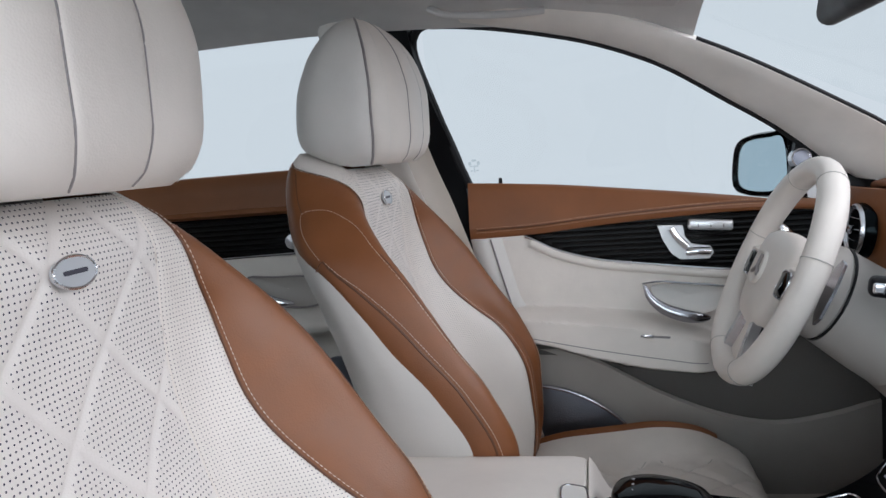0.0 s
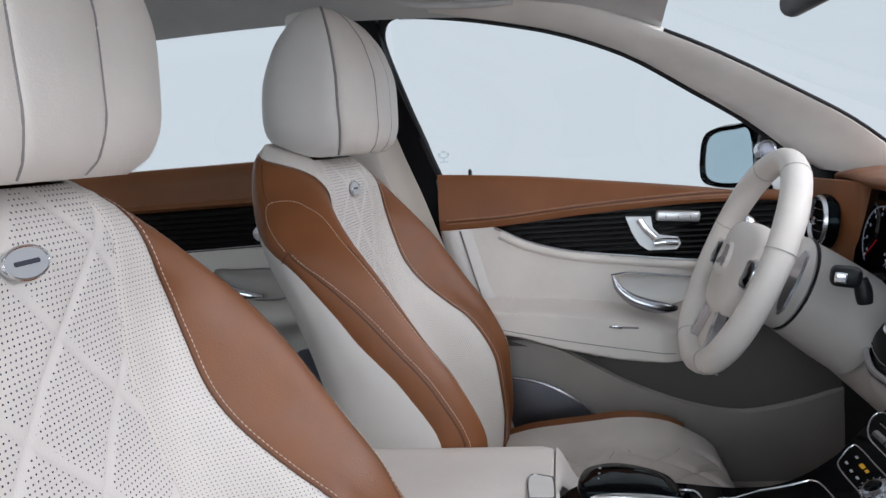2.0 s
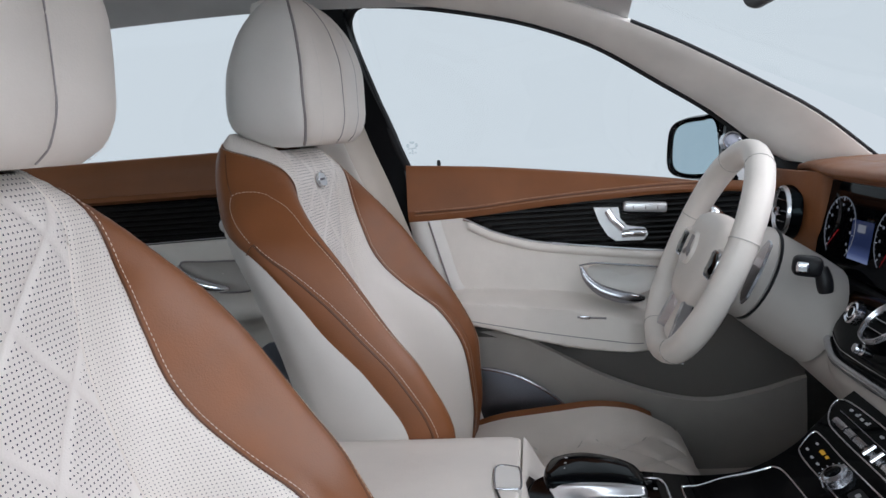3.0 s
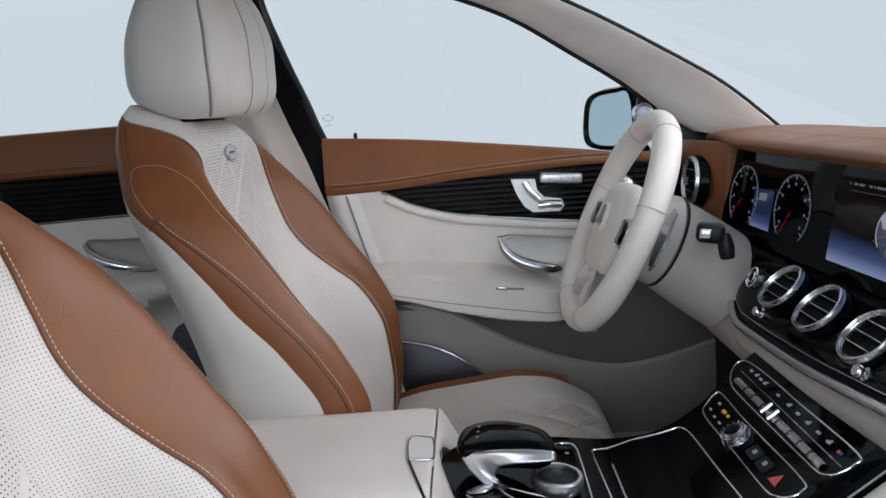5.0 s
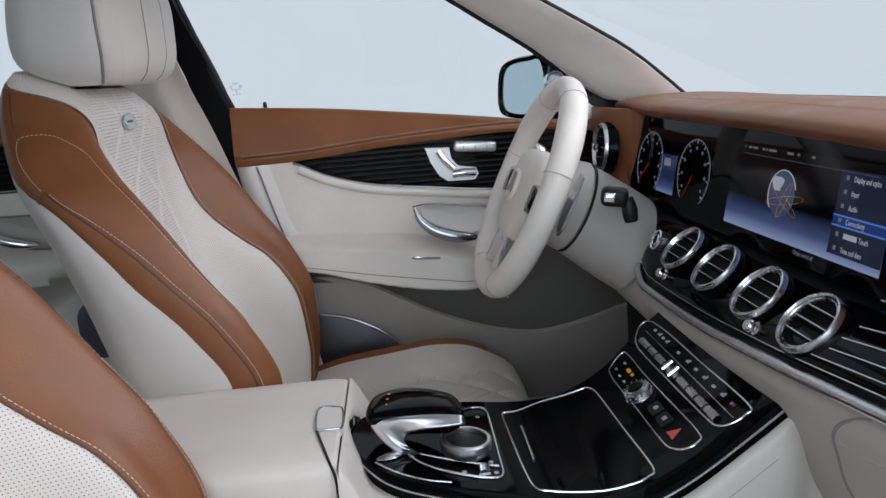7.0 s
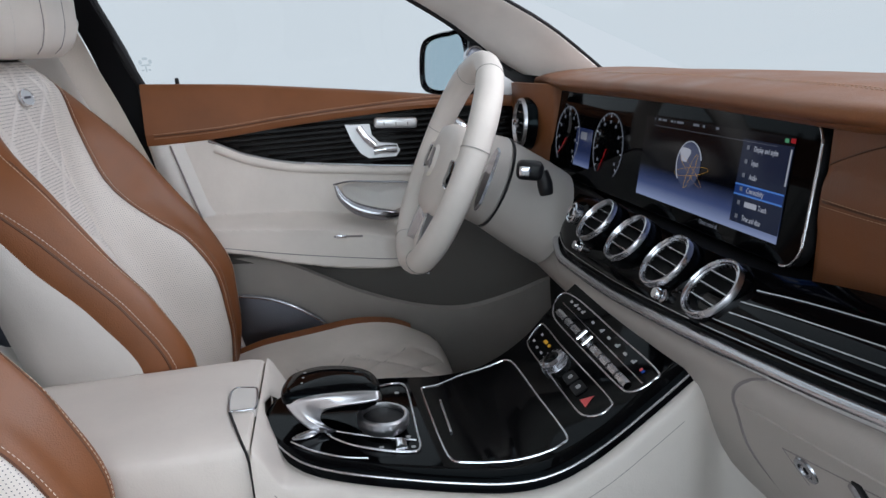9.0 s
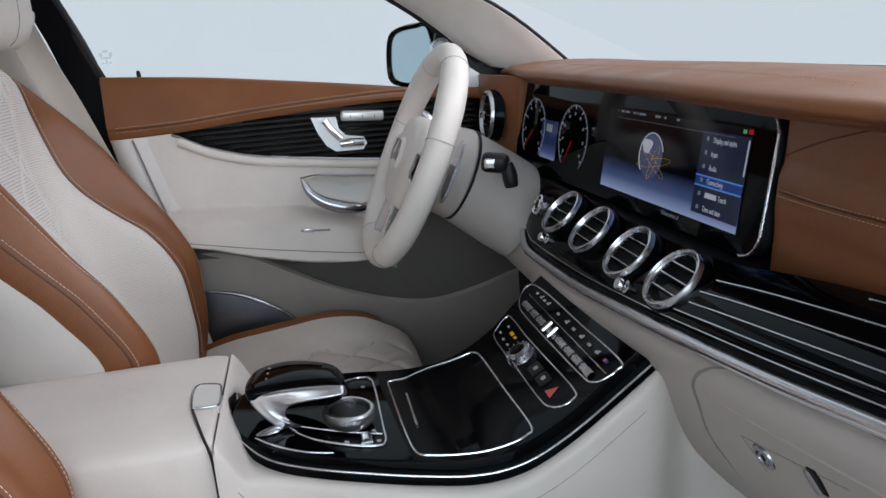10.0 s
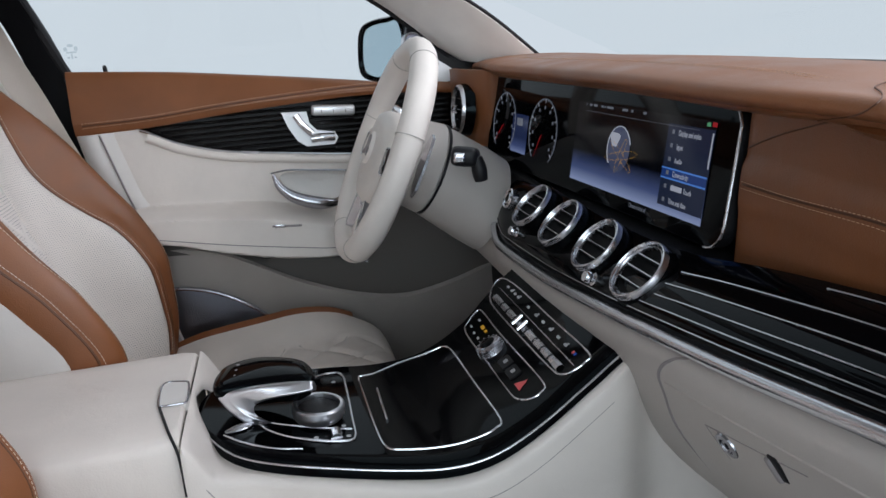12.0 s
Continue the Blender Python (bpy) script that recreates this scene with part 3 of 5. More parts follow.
        x -= quilt * math.exp(-((0.5 - max(abs((u + v) % 1 - 0.5), abs((u - v) % 1 - 0.5))) / 0.04) ** 2)
        x += quilt * 0.8 * d
    return Vector((x, SEAT_C + side * y, z))


T_A1 = [(0.46, 1.65), (0.87, 1.62), (0.932, 1.72), (0.985, 2.1), (1.012, 2.5), (1.045, 3.2), (1.08, 4.0)]
T_A2 = [(0.46, 3.1), (0.7, 3.1), (0.78, 3.04), (0.84, 3.0), (0.895, 3.12), (0.95, 3.28), (0.993, 3.66), (1.021, 4.35), (1.039, 5.4), (1.051, 6.7), (1.062, 8.5), (1.08, 9.3)]
T_A3 = [(0.46, 6.45), (0.66, 6.5), (0.727, 6.65), (0.779, 6.8), (0.831, 7.0), (0.877, 7.5), (0.914, 8.3), (0.944, 9.4), (0.97, 9.7), (1.08, 9.7)]
ZS = list(np.linspace(0.47, 1.04, 46)) + [1.05, 1.058, 1.065, 1.071, 1.076, 1.0795]


def seat_strip(lo, hi, side, n, zs=ZS, quilt=0.0, puff=0.0):
    rows = []
    for z in zs:
        a, b = lerp(lo, z), lerp(hi, z)
        r = []
        for i in range(n + 1):
            u = i / n
            p = back_at(z, a + (b - a) * u, side, quilt)
            if puff:
                e = puff * (1 - math.exp(-min(u, 1 - u) * 14)) * ease(1.07, 1.03, z)
                q = back_at(z, min(a + (b - a) * u + 0.02, 11.99), side)
                t = (q - p)
                nrm = Vector((t.y, -t.x, 0)).normalized() * (1 if side > 0 else -1)
                p = p + nrm * e
            r.append(p)
        rows.append(r)
    return rows


def seat_line(table, side, lift=0.0012, shift=0.0, zs=None):
    out = []
    for z in zs or np.linspace(0.50, 1.068, 80):
        a = lerp(table, z) + shift
        p = back_at(z, a, side)
        t = back_at(z, a + 0.02, side) - p
        nrm = Vector((t.y, -t.x, 0)).normalized() * (1 if side > 0 else -1)
        out.append(p + nrm * lift)
    return out


bolster_line = material("dark_leather_fold", (0.11, 0.04, 0.016), 0.5)
back = [(0, 12.0), (2, 12.0)]
seat = thing("front_seat", "cream quilted leather car seat with saddle brown bolsters and headrest", "car seat", group="front seats")
# quilted middle, both halves in one skin
rows = []
for z in np.linspace(0.47, 1.05, 150):
    b = lerp(T_A1, z)
    rows.append([back_at(z, b * abs(u), 1 if u > 0 else -1, 0.0030 * ease(1.0, 0.9, abs(u))) for u in np.linspace(-1, 1, 66)])
part("quilted_insert", sheet(rows), leather_perf, seat, "cream perforated leather insert with diamond quilting")
for s in (-1, 1):
    part("side_panel", sheet(seat_strip(T_A1, T_A2, s, 14, puff=0.003)), leather_perf_fine, seat, "cream finely perforated leather side panel")
    part("bolster", sheet(seat_strip(T_A2, T_A3, s, 30, puff=0.003)), saddle, seat, "saddle brown leather bolster with pale stitching")
    part("seam_cord", tube(seat_line(T_A1, s, 0.0), 0.0012, 6), leather, seat)
    part("stitching", dashes(seat_line(T_A2, s, 0.0034, 0.10)), thread, seat)
    mid = [(0.46, 5.75), (0.644, 5.82), (0.69, 5.88), (0.752, 6.02), (0.825, 6.25), (0.889, 6.75), (0.929, 7.55)]
    zz = list(np.linspace(0.50, 0.929, 50))
    part("bolster_seam", tube(seat_line(mid, s, 0.0016, 0.05, zz), 0.0022, 6), bolster_line, seat)
    part("stitching", dashes(seat_line(mid, s, 0.0034, -0.10, zz)), thread, seat)
    # the stitched loop on the shoulder
    loop = [(0.932, 7.75), (0.957, 8.27), (0.978, 8.36), (0.993, 8.02), (0.997, 7.2), (0.996, 6.42), (0.987, 5.93), (0.969, 5.48), (0.932, 5.35), (0.898, 5.3), (0.846, 5.25), (0.794, 5.15), (0.736, 4.95), (0.684, 4.85), (0.626, 4.8), (0.56, 4.8)]
    lp = []
    for q in spline([(a, b, 0) for a, b in loop], 90):
        p = back_at(q.x, q.y, s)
        t = back_at(q.x, q.y + 0.02, s) - p
        lp.append(p + Vector((t.y, -t.x, 0)).normalized() * (0.0036 if s > 0 else -0.0036))
    part("stitching", dashes(lp), thread, seat)
    def on_bolster(pts, n, lift):
        out = []
        for q in spline([(a, b, 0) for a, b in pts], n):
            p = back_at(q.x, q.y, s)
            t = back_at(q.x, q.y + 0.02, s) - p
            out.append(p + Vector((t.y, -t.x, 0)).normalized() * (lift if s > 0 else -lift))
        return out
    part("shoulder_seam", tube(on_bolster([(0.993, 8.05), (1.009, 8.2), (1.027, 8.15), (1.050, 8.0)], 16, 0.0026), 0.0009, 5), bolster_line, seat)
    part("shoulder_seam", tube(on_bolster([(0.929, 7.67), (0.924, 8.0), (0.916, 8.4)], 10, 0.0022), 0.0010, 5), bolster_line, seat)
    part("crest_seam", tube(on_bolster([(a, b - 0.09) for a, b in loop[8:]], 50, 0.0026), 0.0010, 5), bolster_line, seat)
    part("rim_piping", tube(seat_line(T_A2, s, 0.0012, 0.0, list(np.linspace(0.50, 1.05, 70)) + [1.054, 1.058, 1.062]), 0.0011, 6), bolster_line, seat)
    part("shell_side", sheet(seat_strip(T_A3, back, s, 16)), leather_shell, seat, "smooth cream seat shell")
# top cap
rows = [[back_at(1.0795, 12.0 * (abs(u) ** 0.8), 1 if u > 0 else -1) for u in np.linspace(-1, 1, 45)]]
top = rows[0]
cen = Vector((0.345, SEAT_C, 1.081))
part("top_cap", sheet([top, [p.lerp(cen, 0.5) + Vector((0, 0, 0.001)) for p in top], [p.lerp(cen, 0.98) for p in top]]), leather, seat)
part("post_trim", box((0.035, 0.15, 0.012), pose(0.365, SEAT_C, 1.081), 0.005), soft_black, seat, "black trim under the headrest")

# headrest: a plump cushion with side wings


def hr_point(u, v):
    """u round the section from the front middle, v from the bottom to the top."""
    z = 1.053 + 0.229 * v
    w = lerp([(0, 0.112), (0.06, 0.130), (0.2, 0.142), (0.45, 0.147), (0.7, 0.136), (0.85, 0.118), (0.94, 0.095), (0.985, 0.062), (1, 0.03)], v)
    fx = lerp([(0, 0.494), (0.06, 0.508), (0.2, 0.517), (0.45, 0.518), (0.7, 0.505), (0.85, 0.485), (0.94, 0.465), (0.985, 0.445), (1, 0.43)], v)
    bx = lerp([(0, 0.350), (0.06, 0.342), (0.2, 0.338), (0.45, 0.344), (0.7, 0.364), (0.85, 0.388), (0.94, 0.410), (0.985, 0.425), (1, 0.43)], v)
    c, s = math.cos(u), math.sin(u)
    ex = 0.62
    px = (abs(c) ** ex) * (1 if c > 0 else -1)
    py = (abs(s) ** ex) * (1 if s > 0 else -1)
    return Vector(((fx + bx) / 2 + px * (fx - bx) / 2, SEAT_C + py * w, z + 0.026 * max(0.0, -px) * (1 - v) ** 4))


vs = [0, 0.02, 0.05, 0.09, 0.14] + list(np.linspace(0.2, 0.8, 14)) + [0.85, 0.89, 0.92, 0.945, 0.965, 0.98, 0.99, 1.0]


def hr_skin(u0, u1, n, puff):
    rows = []
    for v in vs:
        r = []
        for i in range(n + 1):
            u = u0 + (u1 - u0) * i / n
            p = hr_point(u, v)
            c = Vector((0.43, SEAT_C, p.z))
            e = puff * (1 - math.exp(-min(i, n - i) / n * 16)) * min(1, 8 * v + 0.2)
            r.append(p + (p - c).normalized() * e)
        rows.append(r)
    return rows


def capped(rows):
    bm = sheet(rows)
    for ring, k in ((rows[0], 0.004), (rows[-1], 0.002)):
        c = Vector((0.42, SEAT_C, ring[0].z))
        sheet([ring, [p.lerp(c, 0.99) for p in ring]], bm=bm)
    return bm


for u0, u1, nm, skin, words in ((-math.pi, -1.2, "headrest_side", leather_shell, "smooth cream leather side of the headrest"), (-1.2, -0.28, "headrest_wing", leather, "cream leather wing of the headrest"),
                                (-0.28, 0.03, "headrest_front", leather, "cream leather middle panel of the headrest"), (0.03, 1.2, "headrest_wing", leather, "cream leather wing of the headrest"),
                                (1.2, math.pi, "headrest_side", leather_shell, "smooth cream leather side of the headrest")):
    part(nm, capped(hr_skin(u0, u1, 24, 0.0035)), skin, seat, words)


def hr_line(u, lift):
    out = []
    for v in np.linspace(0.01, 0.995, 60):
        p = hr_point(u, v)
        out.append(p + (p - Vector((0.43, SEAT_C, p.z))).normalized() * lift)
    return out


for u, r in ((-1.2, 0.0022), (-0.28, 0.0010), (0.03, 0.0010), (1.2, 0.0022)):
    part("headrest_seam", tube(hr_line(u, 0.0002), r, 6), piping_m, seat)
for u in (-0.85, 0.85):
    part("headrest_stitching", dashes(hr_line(u, 0.0037), 0.0004), leather_shell, seat)
for s in (-1, 1):
    part("headrest_post", tube([(0.362, SEAT_C + s * 0.062, 1.06), (0.372, SEAT_C + s * 0.062, 1.10)], 0.006, 12), bright_chrome, seat)

# badge on the insert
bt = Vector((lerp(T_XC, 1.03) - lerp(T_XC, 0.97), 0, 0.06)).normalized()
bmx = basis((0.4495, SEAT_C, 0.998), (0, 1, 0), bt)
badge = part("badge", plate([(0.0225 * math.cos(t), 0.0115 * math.sin(t)) for t in np.linspace(0, 2 * math.pi, 36, endpoint=False)], bmx @ pose(0, 0, 0.0022), 0.004), material("badge_plate", (0.62, 0.63, 0.66), 0.35, metal=0.6), seat, "small oval metal badge")
part("badge_rim", tube([bmx @ Vector((0.0228 * math.cos(t), 0.0118 * math.sin(t), 0.002)) for t in np.linspace(0, 2 * math.pi, 36, endpoint=False)], 0.0012, 6, closed=True), bright_chrome, badge)
part("badge_bar", plate(rounded(0.026, 0.0035, 0.0015, 3), bmx @ pose(0, 0, 0.0028), 0.0006), material("badge_ink", (0.05, 0.05, 0.07), 0.5), badge, smooth=False)

# cushion
def cushion_at(x, w):
    """Cushion top: w from -1 to 1 across."""
    half = lerp([(0.50, 0.235), (0.7, 0.25), (0.9, 0.25), (1.0, 0.235), (1.045, 0.21)], x)
    zc = lerp([(0.50, 0.435), (0.6, 0.450), (0.8, 0.468), (0.95, 0.482), (1.01, 0.472), (1.04, 0.45), (1.05, 0.42)], x)
    a = abs(w)
    edge = lerp([(0, 0), (0.5, 0.0), (0.72, 0.028), (0.84, 0.042), (0.92, 0.050), (0.97, 0.040), (1.0, 0.008)], a)
    return Vector((x, SEAT_C + w * half, zc + edge * lerp([(0.50, 0.1), (0.6, 0.40), (0.72, 0.80), (0.85, 0.85), (0.94, 0.60), (1.0, 0.25), (1.05, 0.05)], x)))


cushion_thread = material("cream_quilt_thread", (0.42, 0.39, 0.36), 0.7)


def cushion_strip(w0, w1, n, x0=0.50, x1=1.05, m=36, quilt=0.0):
    rows = []
    for x in np.linspace(x0, x1, m):
        r = []
        for w in np.linspace(w0, w1, n):
            p = cushion_at(x, w)
            if quilt:
                u, v = (p.y - SEAT_C) / 0.10, x / 0.115
                p.z -= 2.2 * quilt * math.exp(-((0.5 - max(abs((u + v) % 1 - 0.5), abs((u - v) % 1 - 0.5))) / 0.06) ** 2) * ease(0.70, 0.80, x) * ease(0.60, 0.52, abs(w))
            r.append(p)
        rows.append(r)
    return rows


for sign in (-1, 1):
    for c in range(-2, 26):
        run = []
        for x in np.linspace(0.74, 1.035, 60):
            w = sign * (c - x / 0.115) * 0.10
            if abs(w) < 0.14:
                p = cushion_at(x, w / 0.245)
                run.append(p + Vector((0, 0, 0.0004 - 0.0080 * ease(0.70, 0.80, x) * ease(0.60, 0.52, abs(w / 0.245)))))
        if len(run) > 5:
            part("quilt_seam", tube(run, 0.0008, 5), cushion_thread, seat)
part("cushion_insert", sheet(cushion_strip(-0.6, 0.6, 50, m=80, quilt=0.004)), leather, seat, "cream quilted leather seat cushion")
for s in (-1, 1):
    part("cushion_side", sheet(cushion_strip(0.6 * s, 0.86 * s, 8)), leather, seat)
    rows = []
    for x in np.linspace(0.50, 0.985, 30):
        a, b = cushion_at(x, 0.86 * s), cushion_at(x, s)
        rows.append(spline([a, cushion_at(x, 0.92 * s) + Vector((0, 0, 0.003)), b, b + Vector((0, 0.012 * s, -0.05)), b + Vector((0, 0.0, -0.12))], 12))
    part("cushion_bolster", sheet(rows), saddle, seat, "saddle brown leather cushion edge")
rows = []
for w in np.linspace(-1, 1, 24):
    p = cushion_at(1.05, w)
    rows.append(spline([cushion_at(1.03, w), p, p + Vector((0.002, 0, -0.05)), p + Vector((-0.02, 0, -0.12))], 8))
part("cushion_front", sheet(rows), leather, seat)
part("seat_base", box((0.46, 0.44, 0.14), pose(0.76, SEAT_C, 0.345), 0.02), leather_shell, seat, "cream plastic seat base")
part("recline_cover", box((0.12, 0.02, 0.07), pose(0.60, SEAT_C + 0.262, 0.47, 0, -12, 0), 0.01), leather_shell, seat)
passenger = copy_thing(seat, pose(-0.033, -0.738, 0))

# seat belt hanging from the centre pillar
belt = thing("seat_belt", "cream seat belt hanging down the centre pillar", "seat belt")
rows = []
for q in spline([(0.448, 0.585, 1.10), (0.470, 0.590, 1.03), (0.495, 0.596, 0.96), (0.520, 0.600, 0.88), (0.545, 0.604, 0.80), (0.565, 0.606, 0.70), (0.585, 0.60, 0.55)], 24):
    rows.append([q + Vector((d, 0.006 * math.cos(d * 60), 0.006 * d / 0.02)) for d in np.linspace(-0.023, 0.023, 6)])
part("webbing", thick(rows, (0, 0.0015, 0)), belt_m, belt)
part("belt_guide", box((0.06, 0.02, 0.04), pose(0.446, 0.590, 1.105, 0, 20, 0), 0.008), leather_shell, belt)

# ---- driver's door ----
door = thing("driver_door", "closed cream door with brown leather sill, black ribbed trim and armrest", "car door")
D_TOP = [(0.50, 1.0), (0.53, 0.998), (0.70, 0.983), (0.864, 0.962), (1.053, 0.935), (1.142, 0.920), (1.28, 0.905)]
D_BRN = [(0.50, 0.884), (0.54, 0.885), (0.645, 0.887), (0.80, 0.898), (0.914, 0.904), (1.05, 0.908), (1.15, 0.905), (1.28, 0.890)]
D_BLK = [(0.63, 0.888), (0.645, 0.884), (0.708, 0.853), (0.795, 0.828), (0.907, 0.812), (1.03, 0.797), (1.28, 0.780)]


def door_y(x, z):
    """Inner skin of the door, metres from the car's middle plane."""
    y = 0.676
    arm_top = lerp([(0.60, 0.738), (0.82, 0.720), (0.92, 0.700), (1.0, 0.67), (1.05, 0.64)], x)
    arm_low = lerp([(0.60, 0.675), (0.66, 0.668), (0.78, 0.632), (0.89, 0.608), (1.0, 0.600), (1.05, 0.60)], x)
    mid = (arm_top + arm_low) / 2
    h = max((arm_top - arm_low) / 2, 0.015)
    d = abs(z - mid) / h
    bulge = 0.070 * ease(1.16, 0.66, d) * ease(0.55, 0.64, x) * ease(1.06, 0.95, x)
    y -= bulge
    y += 0.035 * ease(0.62, 0.50, z) - 0.05 * ease(0.50, 0.36, z)
    y -= 0.012 * ease(0.80, 0.74, z) * ease(0.70, 0.60, z)
    return y


rows = []
for x in np.linspace(0.60, 1.30, 100):
    zt = lerp(D_BLK, x) if x > 0.645 else lerp(D_BRN, x)
    rows.append([(x, door_y(x, z), z) for z in np.linspace(zt - 0.002, 0.33, 130)])
part("door_panel", thick(rows, (0, 0.03, 0)), leather, door, "cream leather door panel with moulded armrest")
rows = []
for z in np.linspace(0.884, 0.33, 24):
    s = lerp([(0.33, 0.66), (0.70, 0.622), (0.735, 0.611), (0.884, 0.574)], z)
    e = lerp([(0.33, 0.60), (0.70, 0.565), (0.884, 0.538)], z)
    rows.append(spline([(s + 0.035, door_y(0.62, z) + 0.004, z), (s, 0.668, z), ((s + e) / 2, 0.664, z), (e, 0.672, z), (e - 0.006, 0.69, z)], 10))
part("door_edge", thick(rows, (0, 0.025, 0)), leather_shell, door, "cream rear edge of the door panel")
part("edge_groove", tube([(lerp([(0.33, 0.66), (0.70, 0.622), (0.735, 0.611), (0.884, 0.574)], z) + 0.002, 0.6655, z) for z in np.linspace(0.882, 0.60, 16)], 0.0018, 6), piping_m, door)
# brown sill
rows = []
for x in np.linspace(0.535, 1.275, 50):
    t, b = lerp(D_TOP, x), lerp(D_BRN, x)
    rows.append(spline([(x, 0.715, t - 0.002), (x, 0.700, t), (x, 0.690, t - 0.004), (x, 0.682, t - 0.3 * (t - b)), (x, 0.672, b + 0.35 * (t - b)), (x, 0.668, b + 0.18 * (t - b)), (x, 0.669, b + 0.02), (x, 0.672, b), (x, 0.69, b - 0.002)], 20))
part("leather_sill", thick(rows, (0, 0.012, -0.003)), saddle, door, "saddle brown leather window sill with twin stitching")
part("sill_groove", tube([(x, 0.6676, lerp(D_BRN, x) + min(0.016, 0.9 * (lerp(D_TOP, x) - lerp(D_BRN, x)))) for x in np.linspace(0.55, 1.16, 60)], 0.0012, 6), seam_m, door)
for k in (0.012, 0.020):
    part("stitching", dashes([(x, 0.6672, lerp(D_BRN, x) + min(k, 0.9 * (lerp(D_TOP, x) - lerp(D_BRN, x)))) for x in np.linspace(0.55, 1.16, 60)], 0.0004), tan_thread, door)
# ribbed black trim
rows = [[(x, 0.683, z) for z in np.linspace(lerp(D_BRN, x), lerp(D_BLK, x) - 0.002, 6)] for x in np.linspace(0.645, 1.28, 30)]
trim = part("ribbed_trim", thick(rows, (0, 0.01, 0)), slat_black, door, "gloss black trim with fine horizontal ribs")
for i in range(11):
    z0 = 0.908 - 0.0105 * i - 0.003
    path = []
    for x in np.linspace(0.645, 1.28, 60):
        z = z0 - 0.012 * (x - 0.9) * (i / 10)
        if lerp(D_BLK, x) + 0.002 < z < lerp(D_BRN, x) - 0.001:
            path.append((x, 0.681, z))
    if len(path) > 4:
        part("rib", tube(path, 0.0036, 6), slat_black, trim)
part("chrome_strip", tube([(x, 0.674, lerp(D_BLK, x) - 0.001) for x in np.linspace(0.645, 1.28, 50)], 0.003, 8), chrome, door, "satin chrome strip below the ribbed trim")
part("padded_roll", tube([(x, 0.676, lerp(D_BLK, x) - 0.011) for x in np.linspace(0.655, 1.26, 50)], 0.009, 10), leather, door)
# door pull: recess and crescent handle
rec = spline([(0.885, 0.666, 0.772), (0.93, 0.664, 0.776), (1.0, 0.664, 0.772), (1.03, 0.664, 0.755), (1.0, 0.660, 0.722), (0.95, 0.658, 0.716), (0.905, 0.662, 0.735)], 32, True)
cen = sum(rec, Vector()) / len(rec)
part("pull_recess", sheet([[p + Vector((0, -0.010, 0)) for p in rec], [p.lerp(cen, 0.06) + Vector((0, -0.004, 0)) for p in rec], [p.lerp(cen, 0.5) + Vector((0, 0.006, 0)) for p in rec], [p.lerp(cen, 0.98) + Vector((0, 0.008, 0)) for p in rec]], True), leather_shell, door)
pull = spline([(0.872, 0.648, 0.776), (0.882, 0.644, 0.752), (0.905, 0.640, 0.731), (0.935, 0.637, 0.718), (0.965, 0.637, 0.711), (0.990, 0.643, 0.708)], 26)
part("pull_handle", tube(pull, lambda u: 0.002 + 0.0105 * math.sin(math.pi * min(max(0.06 + 0.9 * (1 - u) ** 0.75, 0.02), 0.98)), 12, flat=0.8, up=(0, 1, 0)), dark_chrome, door, "satin chrome crescent door pull")
part("pull_rim", tube(spline([(0.868, 0.648, 0.779), (0.90, 0.650, 0.782), (0.95, 0.652, 0.776), (1.025, 0.654, 0.766)], 16), 0.0018, 6), dark_chrome, door)
# seat switches
sw = part("seat_switch_plate", plate([(0.0, 0.0), (0.048, 0.0), (0.052, -0.022), (0.066, -0.036), (0.100, -0.040), (0.106, -0.052), (0.098, -0.064), (0.045, -0.066), (0.028, -0.055), (0.012, -0.030)], basis((0.903, 0.668, 0.889), (1, 0, -0.06), (0, 0, 1)) @ pose(0, 0, 0), 0.012), satin_silver, door, "satin silver seat shaped switches")
part("switch_back", tube(spline([(0.929, 0.662, 0.882), (0.940, 0.659, 0.863), (0.956, 0.660, 0.845)], 10), 0.007, 10, up=(0, 1, 0)), bright_chrome, sw)
part("switch_cushion", tube(spline([(0.954, 0.660, 0.835), (0.975, 0.658, 0.836), (0.998, 0.660, 0.834)], 10), 0.008, 10, up=(0, 1, 0)), bright_chrome, sw)
mem = part("memory_switch", box((0.084, 0.014, 0.021), pose(1.002, 0.672, 0.884, 0, 5, 0), 0.006, 3), satin_silver, door, "satin silver memory buttons")
for i in range(3):
    part("memory_mark", box((0.002, 0.001, 0.006), pose(0.979 + 0.023 * i, 0.6645, 0.885 - 0.002 * i), 0), piping_m, mem)
part("release_lever", tube(spline([(1.105, 0.676, 0.878), (1.116, 0.658, 0.874), (1.128, 0.652, 0.864), (1.140, 0.654, 0.850)], 10), 0.014, 12), bright_chrome, door, "chrome inner door release")
# armrest slot and lower door
part("armrest_slot", box((0.055, 0.004, 0.004), pose(0.885, door_y(0.885, 0.682) + 0.0005, 0.684, 0, 5, 0), 0.001), piping_m, door)
part("armrest_tab", box((0.02, 0.005, 0.006), pose(0.872, door_y(0.872, 0.685), 0.6855, 0, 5, 0), 0.001), chrome, door)
part("armrest_crease", tube([(x, door_y(x, lerp([(0.60, 0.70), (0.78, 0.662), (0.98, 0.628)], x)) - 0.0005, lerp([(0.60, 0.70), (0.78, 0.662), (0.98, 0.628)], x)) for x in np.linspace(0.62, 0.98, 24)], 0.0009, 5), piping_m, door)
